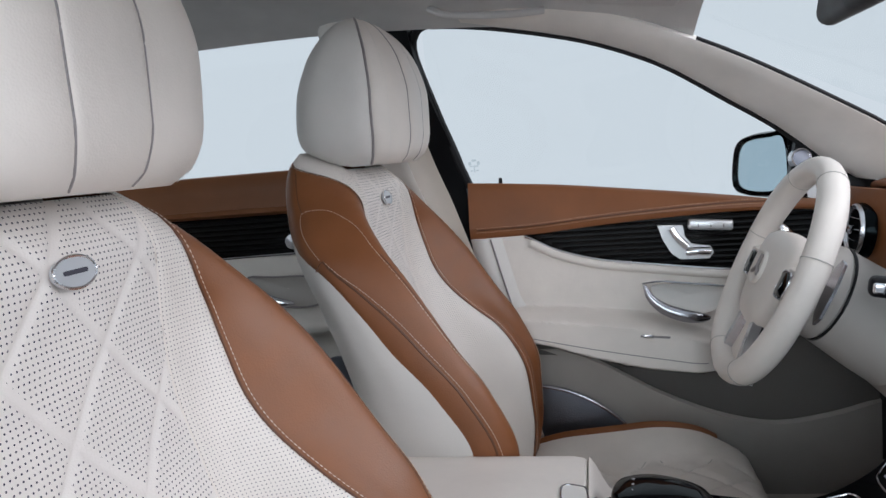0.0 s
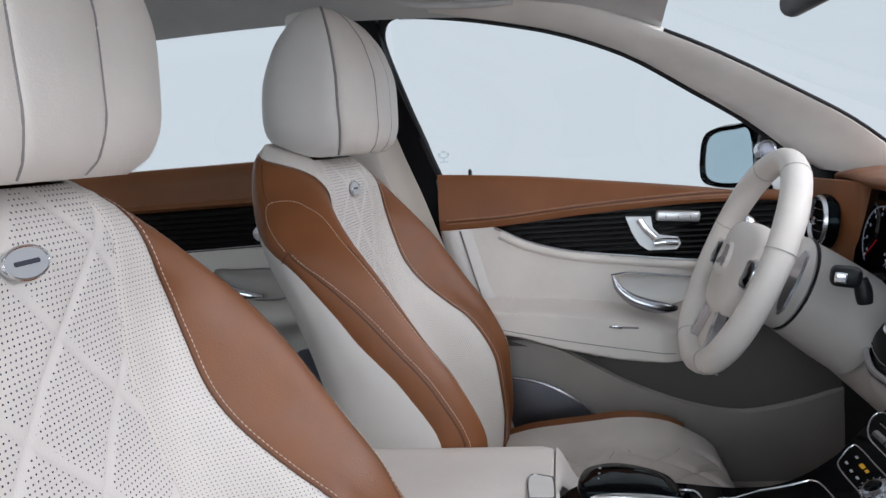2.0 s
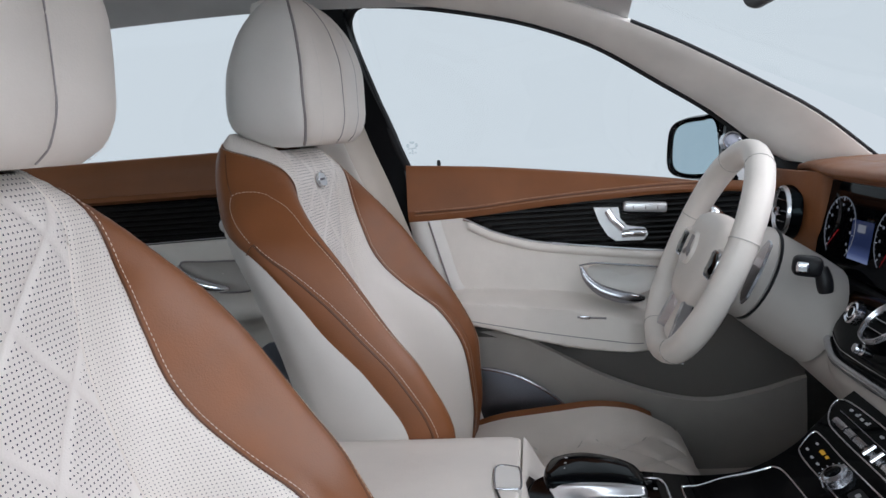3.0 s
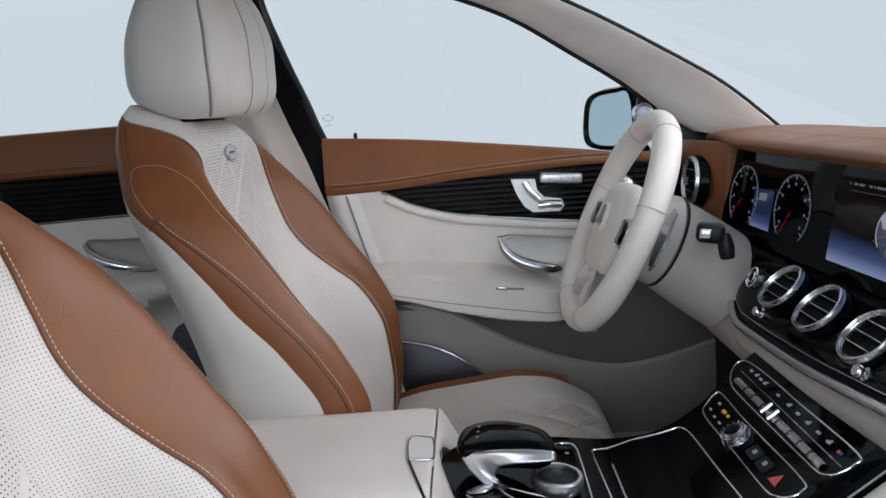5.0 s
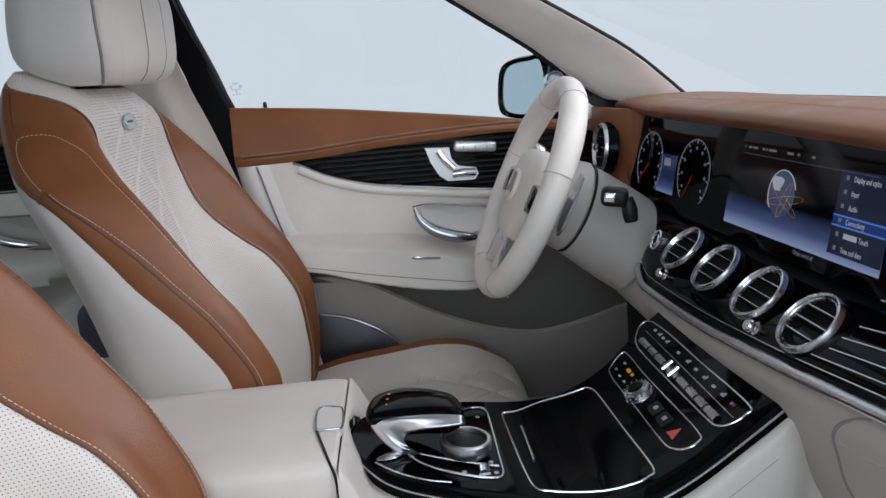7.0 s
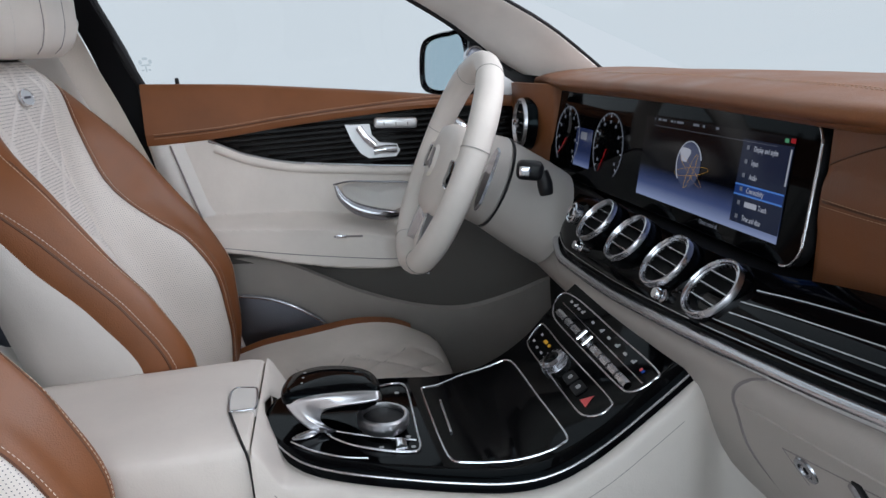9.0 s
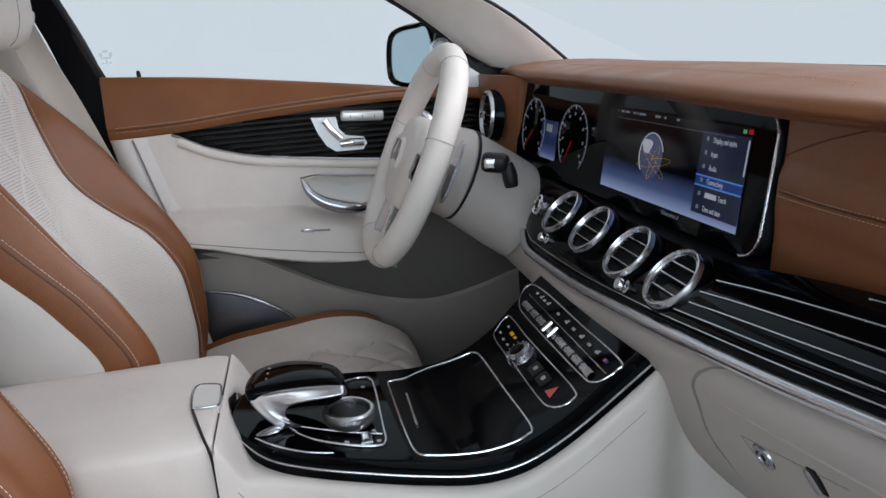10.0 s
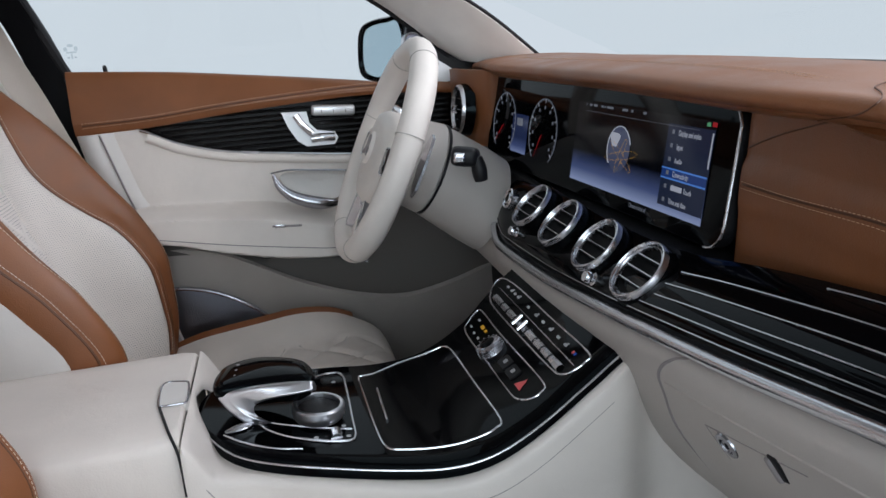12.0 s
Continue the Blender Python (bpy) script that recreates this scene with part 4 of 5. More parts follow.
# map pocket: lip sweeping down and a hollow behind it, its shade painted dark
lip = spline([(0.64, 0.658, 0.655), (0.70, 0.650, 0.650), (0.76, 0.640, 0.634), (0.83, 0.632, 0.598), (0.90, 0.628, 0.560), (1.0, 0.626, 0.520), (1.10, 0.628, 0.500), (1.20, 0.634, 0.512), (1.29, 0.645, 0.535)], 30)
rows = [[p + Vector((0, 0.020, -0.002)), p + Vector((0, 0.006, 0.003)), p, p + Vector((0, 0.002, -0.012)), Vector((p.x, 0.645, p.z - 0.07)), Vector((p.x, 0.65, 0.33))] for p in lip]
# grey beige set darker to carry the shade low on the door
part("map_pocket", thick(rows, (0, 0.008, 0)), material("shaded_greige_plastic", (0.36, 0.335, 0.31), 0.6, grain=0.0003, grain_size=0.0015), door, "grey beige plastic map pocket along the lower door, darkened for shade")
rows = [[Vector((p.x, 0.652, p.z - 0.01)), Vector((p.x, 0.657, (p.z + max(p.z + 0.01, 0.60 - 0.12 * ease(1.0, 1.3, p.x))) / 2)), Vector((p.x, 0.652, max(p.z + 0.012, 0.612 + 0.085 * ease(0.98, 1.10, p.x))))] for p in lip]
part("pocket_hollow", thick(rows, (0, 0.01, 0)), material("shaded_hollow_plastic", (0.10, 0.092, 0.085), 0.7, grain=0.0003, grain_size=0.0015), door)
# loudspeaker grille
sp = spline([(0.640, 0, 0.575), (0.700, 0, 0.576), (0.765, 0, 0.548), (0.825, 0, 0.500), (0.845, 0, 0.455), (0.78, 0, 0.43), (0.70, 0, 0.435), (0.655, 0, 0.48)], 36, True)
sp = [Vector((p.x, 0.632, p.z)) for p in sp]
cen = sum(sp, Vector()) / len(sp)
spk = part("speaker_grille", sheet([[p + Vector((0, 0.03, 0)) for p in sp], sp, [p.lerp(cen, 0.5) + Vector((0, -0.004, 0)) for p in sp], [p.lerp(cen, 0.99) + Vector((0, -0.005, 0)) for p in sp]], True), grille_m, door, "dark metal loudspeaker grille")
part("grille_rim", tube([p + Vector((0, -0.001, 0)) for p in sp], 0.003, 6, closed=True), chrome, spk)
part("lock_pin", turned([(0.0, 0.012), (0.003, 0.011), (0.004, 0.006), (0.004, -0.01)], pose(0.601, 0.705, 0.992), 12), soft_black, door)

# mirror triangle and tweeter
tri = part("mirror_triangle", plate([(1.145, 0.922), (1.34, 0.895), (1.34, 0.93), (1.25, 0.968), (1.185, 1.022), (1.168, 1.032)], basis((0, 0.705, 0), (1, 0, 0), (0, 0, 1)), 0.02), soft_black, door, "black corner cover with a loudspeaker")
cover = spline([(1.175, 0.934, 0), (1.190, 0.972, 0), (1.215, 0.962, 0), (1.248, 0.940, 0), (1.262, 0.922, 0), (1.238, 0.914, 0), (1.195, 0.918, 0)], 30, True)
part("corner_grille", plate([(p.x, p.y) for p in cover], basis((0, 0.700, 0), (1, 0, 0), (0, 0, 1)), 0.006), satin_silver, tri, "pale metal loudspeaker cover")
for cx, cz, rad in ((1.172, 0.996, 0.019),):
    mt = basis((cx, 0.698, cz), (1, 0.15, 0), (0, 0.1, 1))
    part("tweeter", turned([(0.0, 0.004), (rad * 0.7, 0.005), (rad * 0.86, 0.010), (rad, 0.008), (rad, -0.01)], mt), chrome, tri, "ringed metal loudspeaker cover")
    part("tweeter_mesh", turned([(0.0, 0.0065), (rad * 0.5, 0.0065), (rad * 0.74, 0.0055), (rad * 0.76, 0.003)], mt), grille_m, tri)

# ---- rear door seen between the seats ----
rdoor = thing("rear_door", "cream rear door with brown sill and black ribbed trim", "car door")
rows = []
for x in np.linspace(-0.75, 0.40, 40):
    rows.append(spline([(x, 0.72, 1.052), (x, 0.70, 1.056), (x, 0.685, 1.048), (x, 0.680, 1.01), (x, 0.674, 0.984), (x, 0.6755, 0.980), (x, 0.672, 0.970), (x, 0.69, 0.962)], 14))
part("leather_sill", thick(rows, (0, 0.012, -0.003)), saddle, rdoor, "saddle brown leather window sill")
rows = [[(x, 0.686, z) for z in np.linspace(0.966, 0.876, 4)] for x in np.linspace(-0.75, 0.40, 10)]
trim = part("ribbed_trim", thick(rows, (0, 0.01, 0)), slat_black, rdoor, "gloss black trim with fine horizontal ribs")
for i in range(8):
    part("rib", tube([(x, 0.684, 0.960 - 0.0115 * i) for x in np.linspace(-0.7, 0.40, 12)], 0.004, 6), slat_black, trim)
part("chrome_strip", tube([(x, 0.676, 0.875 + 0.02 * x) for x in np.linspace(-0.7, 0.40, 12)], 0.003, 8), chrome, rdoor)


def rear_y(x, z):
    low = 0.645 + 0.05 * ease(0.08, 0.24, x)
    return 0.676 - 0.058 * ease(0.775, 0.735, z) * ease(low, low + 0.03, z) + 0.03 * ease(low + 0.02, low - 0.02, z) * ease(0.50, 0.56, z)


rows = [[(x, rear_y(x, z), z) for z in np.linspace(0.873, 0.33, 60)] for x in np.linspace(-0.75, 0.42, 24)]
part("door_panel", thick(rows, (0, 0.03, 0)), leather, rdoor, "cream leather door panel with moulded armrest")
pull = spline([(0.045, 0.644, 0.829), (0.055, 0.640, 0.810), (0.080, 0.637, 0.793), (0.115, 0.638, 0.780), (0.150, 0.644, 0.774)], 22)
part("pull_handle", tube(pull, lambda u: 0.002 + 0.009 * math.sin(math.pi * min(max(0.06 + 0.9 * (1 - u) ** 0.75, 0.02), 0.98)), 12, flat=0.8, up=(0, 1, 0)), bright_chrome, rdoor, "satin chrome crescent door pull")
rec = spline([(0.048, 0, 0.834), (0.10, 0, 0.832), (0.19, 0, 0.828), (0.235, 0, 0.80), (0.20, 0, 0.768), (0.13, 0, 0.766), (0.075, 0, 0.785), (0.05, 0, 0.81)], 32, True)
rec = [Vector((p.x, 0.668, p.z)) for p in rec]
cen = sum(rec, Vector()) / len(rec)
part("pull_recess", sheet([[p + Vector((0, -0.014, 0)) for p in rec], [p.lerp(cen, 0.08) + Vector((0, -0.008, 0)) for p in rec], [p.lerp(cen, 0.5) for p in rec], [p.lerp(cen, 0.98) + Vector((0, 0.002, 0)) for p in rec]], True), shaded_shell, rdoor)
part("recess_rim", tube([p + Vector((0, -0.014, 0)) for p in rec], 0.0022, 6, closed=True), piping_m, rdoor)
part("armrest_slot", box((0.03, 0.004, 0.004), pose(0.075, 0.622, 0.742), 0.001), piping_m, rdoor)
part("release_lever", turned([(0.0, 0.02), (0.016, 0.018), (0.02, 0.0)], basis((0.155, 0.675, 0.905), (1, 0, 0), (0, 0, 1)), 16), chrome, rdoor)
part("speaker_grille", plate(rounded(0.10, 0.12, 0.04), basis((0.235, 0.660, 0.59), (1, 0, 0), (0, 0, 1)), 0.01), grille_m, rdoor)

# ---- door mirror outside ----
mir = thing("door_mirror", "gloss black door mirror outside the window", "mirror")
gm = basis((1.136, 0.855, 0.982), (0.42, -0.90, 0), (0, 0.0, 1))
shape = [(-0.095, -0.045), (-0.092, 0.015), (-0.075, 0.048), (-0.035, 0.062), (0.03, 0.066), (0.075, 0.066), (0.090, 0.02), (0.085, -0.045), (0.04, -0.062), (-0.05, -0.064)]
ring = [(p.x, p.y) for p in spline([(a, b, 0) for a, b in shape], 40, True)]
rows = [[gm @ Vector((a * k * (1.45 if a > 0 and h < -0.005 else 1.0), b * k, h)) for a, b in ring] for k, h in ((0.94, -0.004), (1.0, 0.004), (1.06, -0.01), (1.05, -0.04), (0.85, -0.085), (0.4, -0.105), (0.02, -0.108))]
part("housing", sheet(rows, True), gloss_black, mir)
part("glass", plate([(a * 0.84, b * 0.86) for a, b in ring], gm @ pose(0, 0, -0.001), 0.003), mirror_m, mir, "reflecting mirror glass")
part("mirror_foot", tube([(1.175, 0.79, 0.93), (1.165, 0.70, 0.925)], 0.02, 10, flat=0.6), gloss_black, mir)

# ---- steering wheel ----
wheel = thing("steering_wheel", "cream leather steering wheel with silver lower spoke", "steering wheel")
TI = radians(25.7)
WM = basis((1.0513, 0.3927, 0.8352), (0, -1, 0), (math.sin(TI), 0, math.cos(TI)))


def rim_r(t):
    return 0.172 - 0.006 * max(0.0, -math.sin(t)) ** 6


rim = [WM @ Vector((rim_r(t) * math.cos(t), rim_r(t) * math.sin(t), 0)) for t in np.linspace(0, 2 * math.pi, 72, endpoint=False)]
rows = []
for i, t in enumerate(np.linspace(0, 2 * math.pi, 73)):
    r = rim_r(t)
    grip = 1.0 + 0.10 * (math.cos(2 * (t - radians(35))) ** 8 + math.cos(2 * (t + radians(35))) ** 8) * 0.5
    rows.append([WM @ Vector(((r + 0.0187 * grip * math.cos(a)) * math.cos(t), (r + 0.0187 * grip * math.cos(a)) * math.sin(t), 0.0205 * grip * math.sin(a))) for a in np.linspace(0, 2 * math.pi, 14, endpoint=False)])
part("rim", sheet(rows, True), leather, wheel, "cream leather wheel rim with sewn joints")
for t in (radians(62), radians(118), radians(-62), radians(-118), radians(15), radians(165)):
    r = rim_r(t)
    part("rim_joint", tube([WM @ Vector(((r + 0.0196 * math.cos(a)) * math.cos(t), (r + 0.0196 * math.cos(a)) * math.sin(t), 0.0214 * math.sin(a))) for a in np.linspace(0, 2 * math.pi, 20, endpoint=False)], 0.0007, 5, closed=True), cushion_thread, wheel)
hub = [(0.086, 0.048), (0.096, 0.0), (0.080, -0.055), (0.042, -0.086), (-0.042, -0.086), (-0.080, -0.055), (-0.096, 0.0), (-0.086, 0.048), (-0.045, 0.066), (0.045, 0.066)]
hubr = [(p.x, p.y) for p in spline([(a, b, 0) for a, b in hub], 44, True)]
part("hub", sheet([[WM @ Vector((a * k, b * k, h)) for a, b in hubr] for k, h in ((0.7, -0.045), (0.95, -0.03), (1.0, -0.012), (0.97, 0.004), (0.88, 0.013), (0.6, 0.019), (0.02, 0.021))], True), leather, wheel, "cream padded steering wheel hub")
em = part("emblem", turned([(0.0, 0.0235), (0.021, 0.0235), (0.0245, 0.026), (0.027, 0.0225), (0.027, 0.015)], WM, 32), leather, wheel, "round cream cap with dark metal emblem")
for k in range(3):
    t = radians(90 + 120 * k)
    part("emblem_bar", tube([WM @ Vector((0, 0, 0.0245)), WM @ Vector((0.021 * math.cos(t), 0.021 * math.sin(t), 0.0245))], 0.0036, 6), piping_m, em)
for s in (-1, 1):
    sp = part("side_spoke", sheet([[WM @ Vector((s * x, y, z)) for y, z in ((0.030, -0.006), (0.020, 0.006), (-0.02, 0.006), (-0.038, -0.006), (-0.02, -0.02), (0.02, -0.02))] for x in (0.07, 0.10, 0.135, 0.168)], True), leather, wheel)
    part("thumb_switch", box((0.045, 0.038, 0.008), WM @ pose(s * 0.108, -0.004, 0.008), 0.004), gloss_black, sp, "gloss black thumb switch")
    part("switch_bezel", tube([WM @ Vector((s * (0.108 + a), -0.004 + b, 0.010)) for a, b in rounded(0.047, 0.040, 0.012)], 0.0018, 6, closed=True), chrome, sp)
    part("lower_spoke", sheet([[WM @ Vector((s * (0.035 + 0.01 * k + w * (0.019 - 0.002 * k)), -0.060 - 0.035 * k, h)) for w, h in ((-1, -0.004), (-0.5, 0.008), (0.5, 0.008), (1, -0.004), (0.6, -0.024), (-0.6, -0.024))] for k in range(4)], True), chrome, wheel, "satin silver lower spoke")
    pd = [WM @ Vector((s * x, y, -0.032)) for x, y in ((0.150, 0.010), (0.152, 0.045), (0.166, 0.060), (0.180, 0.056), (0.187, 0.020), (0.183, -0.022), (0.170, -0.034), (0.157, -0.022))]
    bm = bmesh.new()
    sheet([[p + (WM.to_3x3() @ Vector((0, 0, h))) for p in pd] for h in (0, 0.004)], True, bm, caps=True)
    part("shift_paddle", bm, dark_chrome, wheel, "satin silver shift paddle")
spoke_fill = sheet([[WM @ Vector((w * (0.03 + 0.012 * k), -0.07 - 0.032 * k, h)) for w, h in ((-1, -0.004), (0, -0.002), (1, -0.004), (0, -0.014))] for k in range(4)], True)
part("spoke_web", spoke_fill, leather, wheel)

# steering column shroud with stalk
col = thing("steering_column", "cream steering column shroud with black selector stalk", "steering column")
CM = WM
rows = []
for h, rx, ry, dy in ((-0.030, 0.066, 0.060, 0.0), (-0.040, 0.078, 0.070, 0), (-0.082, 0.084, 0.076, 0), (-0.087, 0.080, 0.072, 0), (-0.089, 0.084, 0.076, -0.002), (-0.12, 0.088, 0.078, -0.008), (-0.16, 0.090, 0.080, -0.016), (-0.20, 0.09, 0.08, -0.024)):
    rows.append([CM @ Vector((rx * math.cos(t), ry * math.sin(t) + dy, h)) for t in np.linspace(0, 2 * math.pi, 36, endpoint=False)])
# the shroud's shade comes from its darker cream
part("shroud", sheet(rows, True, caps=True), shaded_shell, col)
part("shroud_gap", tube([CM @ Vector((0.0825 * math.cos(t), 0.0745 * math.sin(t), -0.088)) for t in np.linspace(0, 2 * math.pi, 36, endpoint=False)], 0.0024, 6, closed=True), soft_black, col)
st = part("selector_stalk", tube(spline([(1.185, 0.310, 0.830), (1.160, 0.225, 0.840), (1.135, 0.170, 0.850)], 12), lambda u: 0.007 + 0.003 * u, 10), soft_black, col, "black selector stalk with silver tip")
part("stalk_tip", box((0.036, 0.026, 0.026), pose(1.131, 0.163, 0.851, 0, 8, -14), 0.008, 3), soft_black, st)
part("stalk_button", box((0.015, 0.006, 0.014), pose(1.121, 0.150, 0.852, 0, 8, -14), 0.003, 3), bright_chrome, st, "small silver button")
part("stalk_knob", tube(spline([(1.146, 0.160, 0.848), (1.149, 0.158, 0.835), (1.150, 0.157, 0.825), (1.151, 0.157, 0.817)], 10), lambda u: 0.008 + 0.0025 * math.sin(math.pi * min(u * 0.8 + 0.1, 1)), 14), soft_black, st)

# ---- screen across the dashboard ----
screen = thing("dashboard_screen", "wide black glass screen with lit gauges and menu", "screen")
SW, SH, SX = 0.704, 0.145, -0.170
SM = basis((1.299, 0, 0.857), (0.05, -1, 0), (0.18, 0, 1))
outline = rounded(SW, SH, 0.026, 8)
rows = [[SM @ Vector((SX + a * k, b * (1 - (1 - k) * SW / SH), h)) for a, b in outline] for k, h in ((0.985, -0.02), (1.0, -0.016), (1.0, -0.002), (0.996, 0.0))]
part("casing", sheet(rows, True), soft_black, screen)
part("cover_glass", plate([(SX + a * 0.996, b * 0.982) for a, b in outline], SM, 0.008), gloss_black, screen, "gloss black cover glass")
edge = [(SX + a, b) for a, b in outline if a > SW / 2 - 0.03]
edge.sort(key=lambda q: q[1])
part("chrome_edge", tube([SM @ Vector((a + 0.001, b, 0.0005)) for a, b in edge], 0.0017, 8), chrome, screen, "bright metal edge")


def gradient_screen(name, low, high, strength):
    """A lit picture: a dark top that pales to a glowing horizon below, as the display draws it."""
    m = glowing(name, low, strength)
    n, k = m.node_tree.nodes, m.node_tree.links
    tc = n.new("ShaderNodeTexCoord")
    sep = n.new("ShaderNodeSeparateXYZ")
    ramp = n.new("ShaderNodeValToRGB")
    k.new(tc.outputs["UV"], sep.inputs[0])
    k.new(sep.outputs["Y"], ramp.inputs[0])
    ramp.color_ramp.elements[0].color, ramp.color_ramp.elements[0].position = (*low, 1), 0.0
    ramp.color_ramp.elements[1].color, ramp.color_ramp.elements[1].position = (*high, 1), 0.40
    e = ramp.color_ramp.elements.new(0.17)
    e.color = (0.09, 0.13, 0.30, 1)
    k.new(ramp.outputs[0], n["Principled BSDF"].inputs["Emission Color"])
    return m


def panel(x0, x1, y0, y1, h, mat, name, parent, label="", n=10):
    """A flat lit field on the screen with UV from 0 to 1."""
    bm = bmesh.new()
    uvl = bm.loops.layers.uv.verify()
    vs = [bm.verts.new(SM @ Vector((x, y, h))) for x, y in ((x0, y0), (x1, y0), (x1, y1), (x0, y1))]
    f = bm.faces.new(vs)
    for l, q in zip(f.loops, ((0, 0), (1, 0), (1, 1), (0, 1))):
        l[uvl].uv = q
    return part(name, bm, mat, parent, label, smooth=False)


dim_white = glowing("display_white", (0.75, 0.80, 0.9), 0.34)
dim_grey = glowing("display_grey", (0.5, 0.55, 0.65), 0.19)
red_glow = glowing("display_red", (0.7, 0.03, 0.04), 0.30)
amber = glowing("display_amber", (1.0, 0.55, 0.08), 0.45)
blue_glow = glowing("display_blue", (0.02, 0.06, 0.24), 0.45)
blue_line = glowing("display_blue_line", (0.10, 0.28, 0.80), 0.5)
navy_glow = glowing("display_navy", (0.02, 0.03, 0.065), 0.42)
main = panel(-0.165, 0.146, -0.054, 0.052, 0.0008, gradient_screen("display_horizon", (0.42, 0.52, 0.80), (0.0015, 0.002, 0.004), 0.42), "main_display", screen, "lit display with a globe and a menu")
# globe with orbit lines
gx, gy, gr = -0.040, 0.001, 0.028
globe = plate([(gx + gr * 0.95 * math.cos(t), gy + gr * math.sin(t)) for t in np.linspace(0, 2 * math.pi, 36, endpoint=False)], SM @ pose(0, 0, 0.0014), 0.0003)
gl = part("globe", globe, glowing("globe_light", (0.07, 0.09, 0.16), 0.5), screen, smooth=False)
part("globe_rim", tube([SM @ Vector((gx + gr * math.cos(t), gy + gr * math.sin(t), 0.0016)) for t in np.linspace(0.3, 3.9, 30)], 0.0007, 5), dim_white, gl)
land = [(gx - 0.011 + 0.011 * math.cos(t) * (1 + 0.3 * math.sin(3 * t)), gy + 0.011 + 0.011 * math.sin(t) * (1 + 0.25 * math.cos(2 * t))) for t in np.linspace(0, 2 * math.pi, 24, endpoint=False)]
part("globe_land", plate(land, SM @ pose(0, 0, 0.0018), 0.0002), dim_white, gl, smooth=False)
for k in range(3):
    a = radians(18 + 58 * k)
    part("orbit_line", tube([SM @ Vector((gx + 0.008 + 0.040 * math.cos(t) * math.cos(a) - 0.005 * math.sin(t) * math.sin(a), gy - 0.007 + 0.022 * math.cos(t) * math.sin(a) + 0.005 * math.sin(t) * math.cos(a), 0.0020)) for t in np.linspace(0, 2 * math.pi, 40, endpoint=False)], 0.00013, 4, closed=True), amber, gl)
panel(0.062, 0.146, -0.046, 0.043, 0.0012, navy_glow, "menu_field", screen)
sel = panel(0.062, 0.145, -0.0165, -0.0040, 0.0015, blue_glow, "menu_selection", screen)
for yy in (-0.0058, -0.0165):
    panel(0.062, 0.145, yy, yy + 0.0018, 0.0017, blue_line, "selection_line", sel)
for i, words in enumerate(("Display and styles", "Input", "Audio", "Connectivity", " Touch", "Time and date")):
    yy = 0.0349 - 0.0147 * i
    lettering(words.strip(), 0.0084, SM @ pose(0.084 + 0.0245 * words.startswith(" "), yy - 0.001, 0.0019) @ Matrix.Diagonal((0.68, 1, 1, 1)), dim_white, screen, "menu_entry", "LEFT")
    panel(0.0715, 0.0765, yy - 0.0025, yy + 0.002, 0.0019, dim_grey, "menu_icon", screen)
panel(0.0845, 0.1060, 0.0349 - 0.0147 * 4 - 0.0035, 0.0349 - 0.0147 * 4 + 0.0022, 0.0019, dim_white, "menu_name_bar", screen)
panel(0.1425, 0.1450, 0.004, 0.040, 0.0018, dim_white, "menu_scroll_bar", screen)
panel(0.1400, 0.1475, 0.0462, 0.0508, 0.0018, red_glow, "status_flag", screen)
panel(0.131, 0.137, 0.046, 0.050, 0.0018, glowing("display_green", (0.2, 0.7, 0.35), 0.3), "status_mark", screen)
lettering("Climate control off", 0.0072, SM @ pose(0.022, -0.0595, 0.0012) @ Matrix.Diagonal((0.68, 1, 1, 1)), dim_grey, screen, "status_message")
for x0, x1 in ((-0.140, -0.138), (-0.131, -0.123), (-0.120, -0.109), (-0.098, -0.092), (-0.089, -0.086), (-0.083, -0.066), (-0.043, -0.030), (-0.022, -0.017), (0.006, 0.013)):
    panel(x0, x1, 0.0475, 0.0503, 0.0016, dim_grey, "status_bar_mark", screen)
panel(-0.140, 0.12, 0.0405, 0.0409, 0.0016, dim_grey, "status_line", screen)
# driver's gauges
for cx, needle in ((-0.445, 225), (-0.277, 238)):
    g = part("gauge", tube([SM @ Vector((cx + 0.052 * math.cos(t), -0.004 + 0.051 * math.sin(t), 0.0012)) for t in np.linspace(-0.9, math.pi + 0.9, 50)], 0.0006, 5), dim_grey, screen, "round gauge with a red needle")
    for k in range(25):
        t = radians(-40 + 260 * k / 24)
        r0 = 0.045 if k % 3 == 0 else 0.048
        part("gauge_tick", tube([SM @ Vector((cx + r0 * math.cos(t), -0.004 + r0 * math.sin(t), 0.0012)), SM @ Vector((cx + 0.0505 * math.cos(t), -0.004 + 0.0505 * math.sin(t), 0.0012))], 0.0005, 4), dim_white if k % 3 == 0 else dim_grey, g)
    for k in range(9):
        t = radians(-35 + 250 * k / 8)
        px, py = cx + 0.038 * math.cos(t), -0.004 + 0.038 * math.sin(t)
        panel(px - 0.0025, px + 0.0025, py - 0.0022, py + 0.0022, 0.0012, dim_grey, "gauge_figure_bar", g)
    t = radians(needle)
    part("needle", tube([SM @ Vector((cx + 0.004 * math.cos(t), -0.004 + 0.004 * math.sin(t), 0.0018)), SM @ Vector((cx + 0.046 * math.cos(t), -0.004 + 0.046 * math.sin(t), 0.0018))], lambda u: 0.0005 - 0.0003 * u, 5), red_glow, g)
panel(-0.405, -0.338, -0.046, 0.016, 0.0009, gradient_screen("display_small_horizon", (0.30, 0.38, 0.65), (0.03, 0.045, 0.12), 0.4), "gauge_display", screen)
panel(-0.385, -0.360, -0.002, 0.010, 0.0013, dim_grey, "gauge_display_mark", screen)

# ---- air vents ----
VX = (0.163, 0.0555, -0.0555, -0.158)


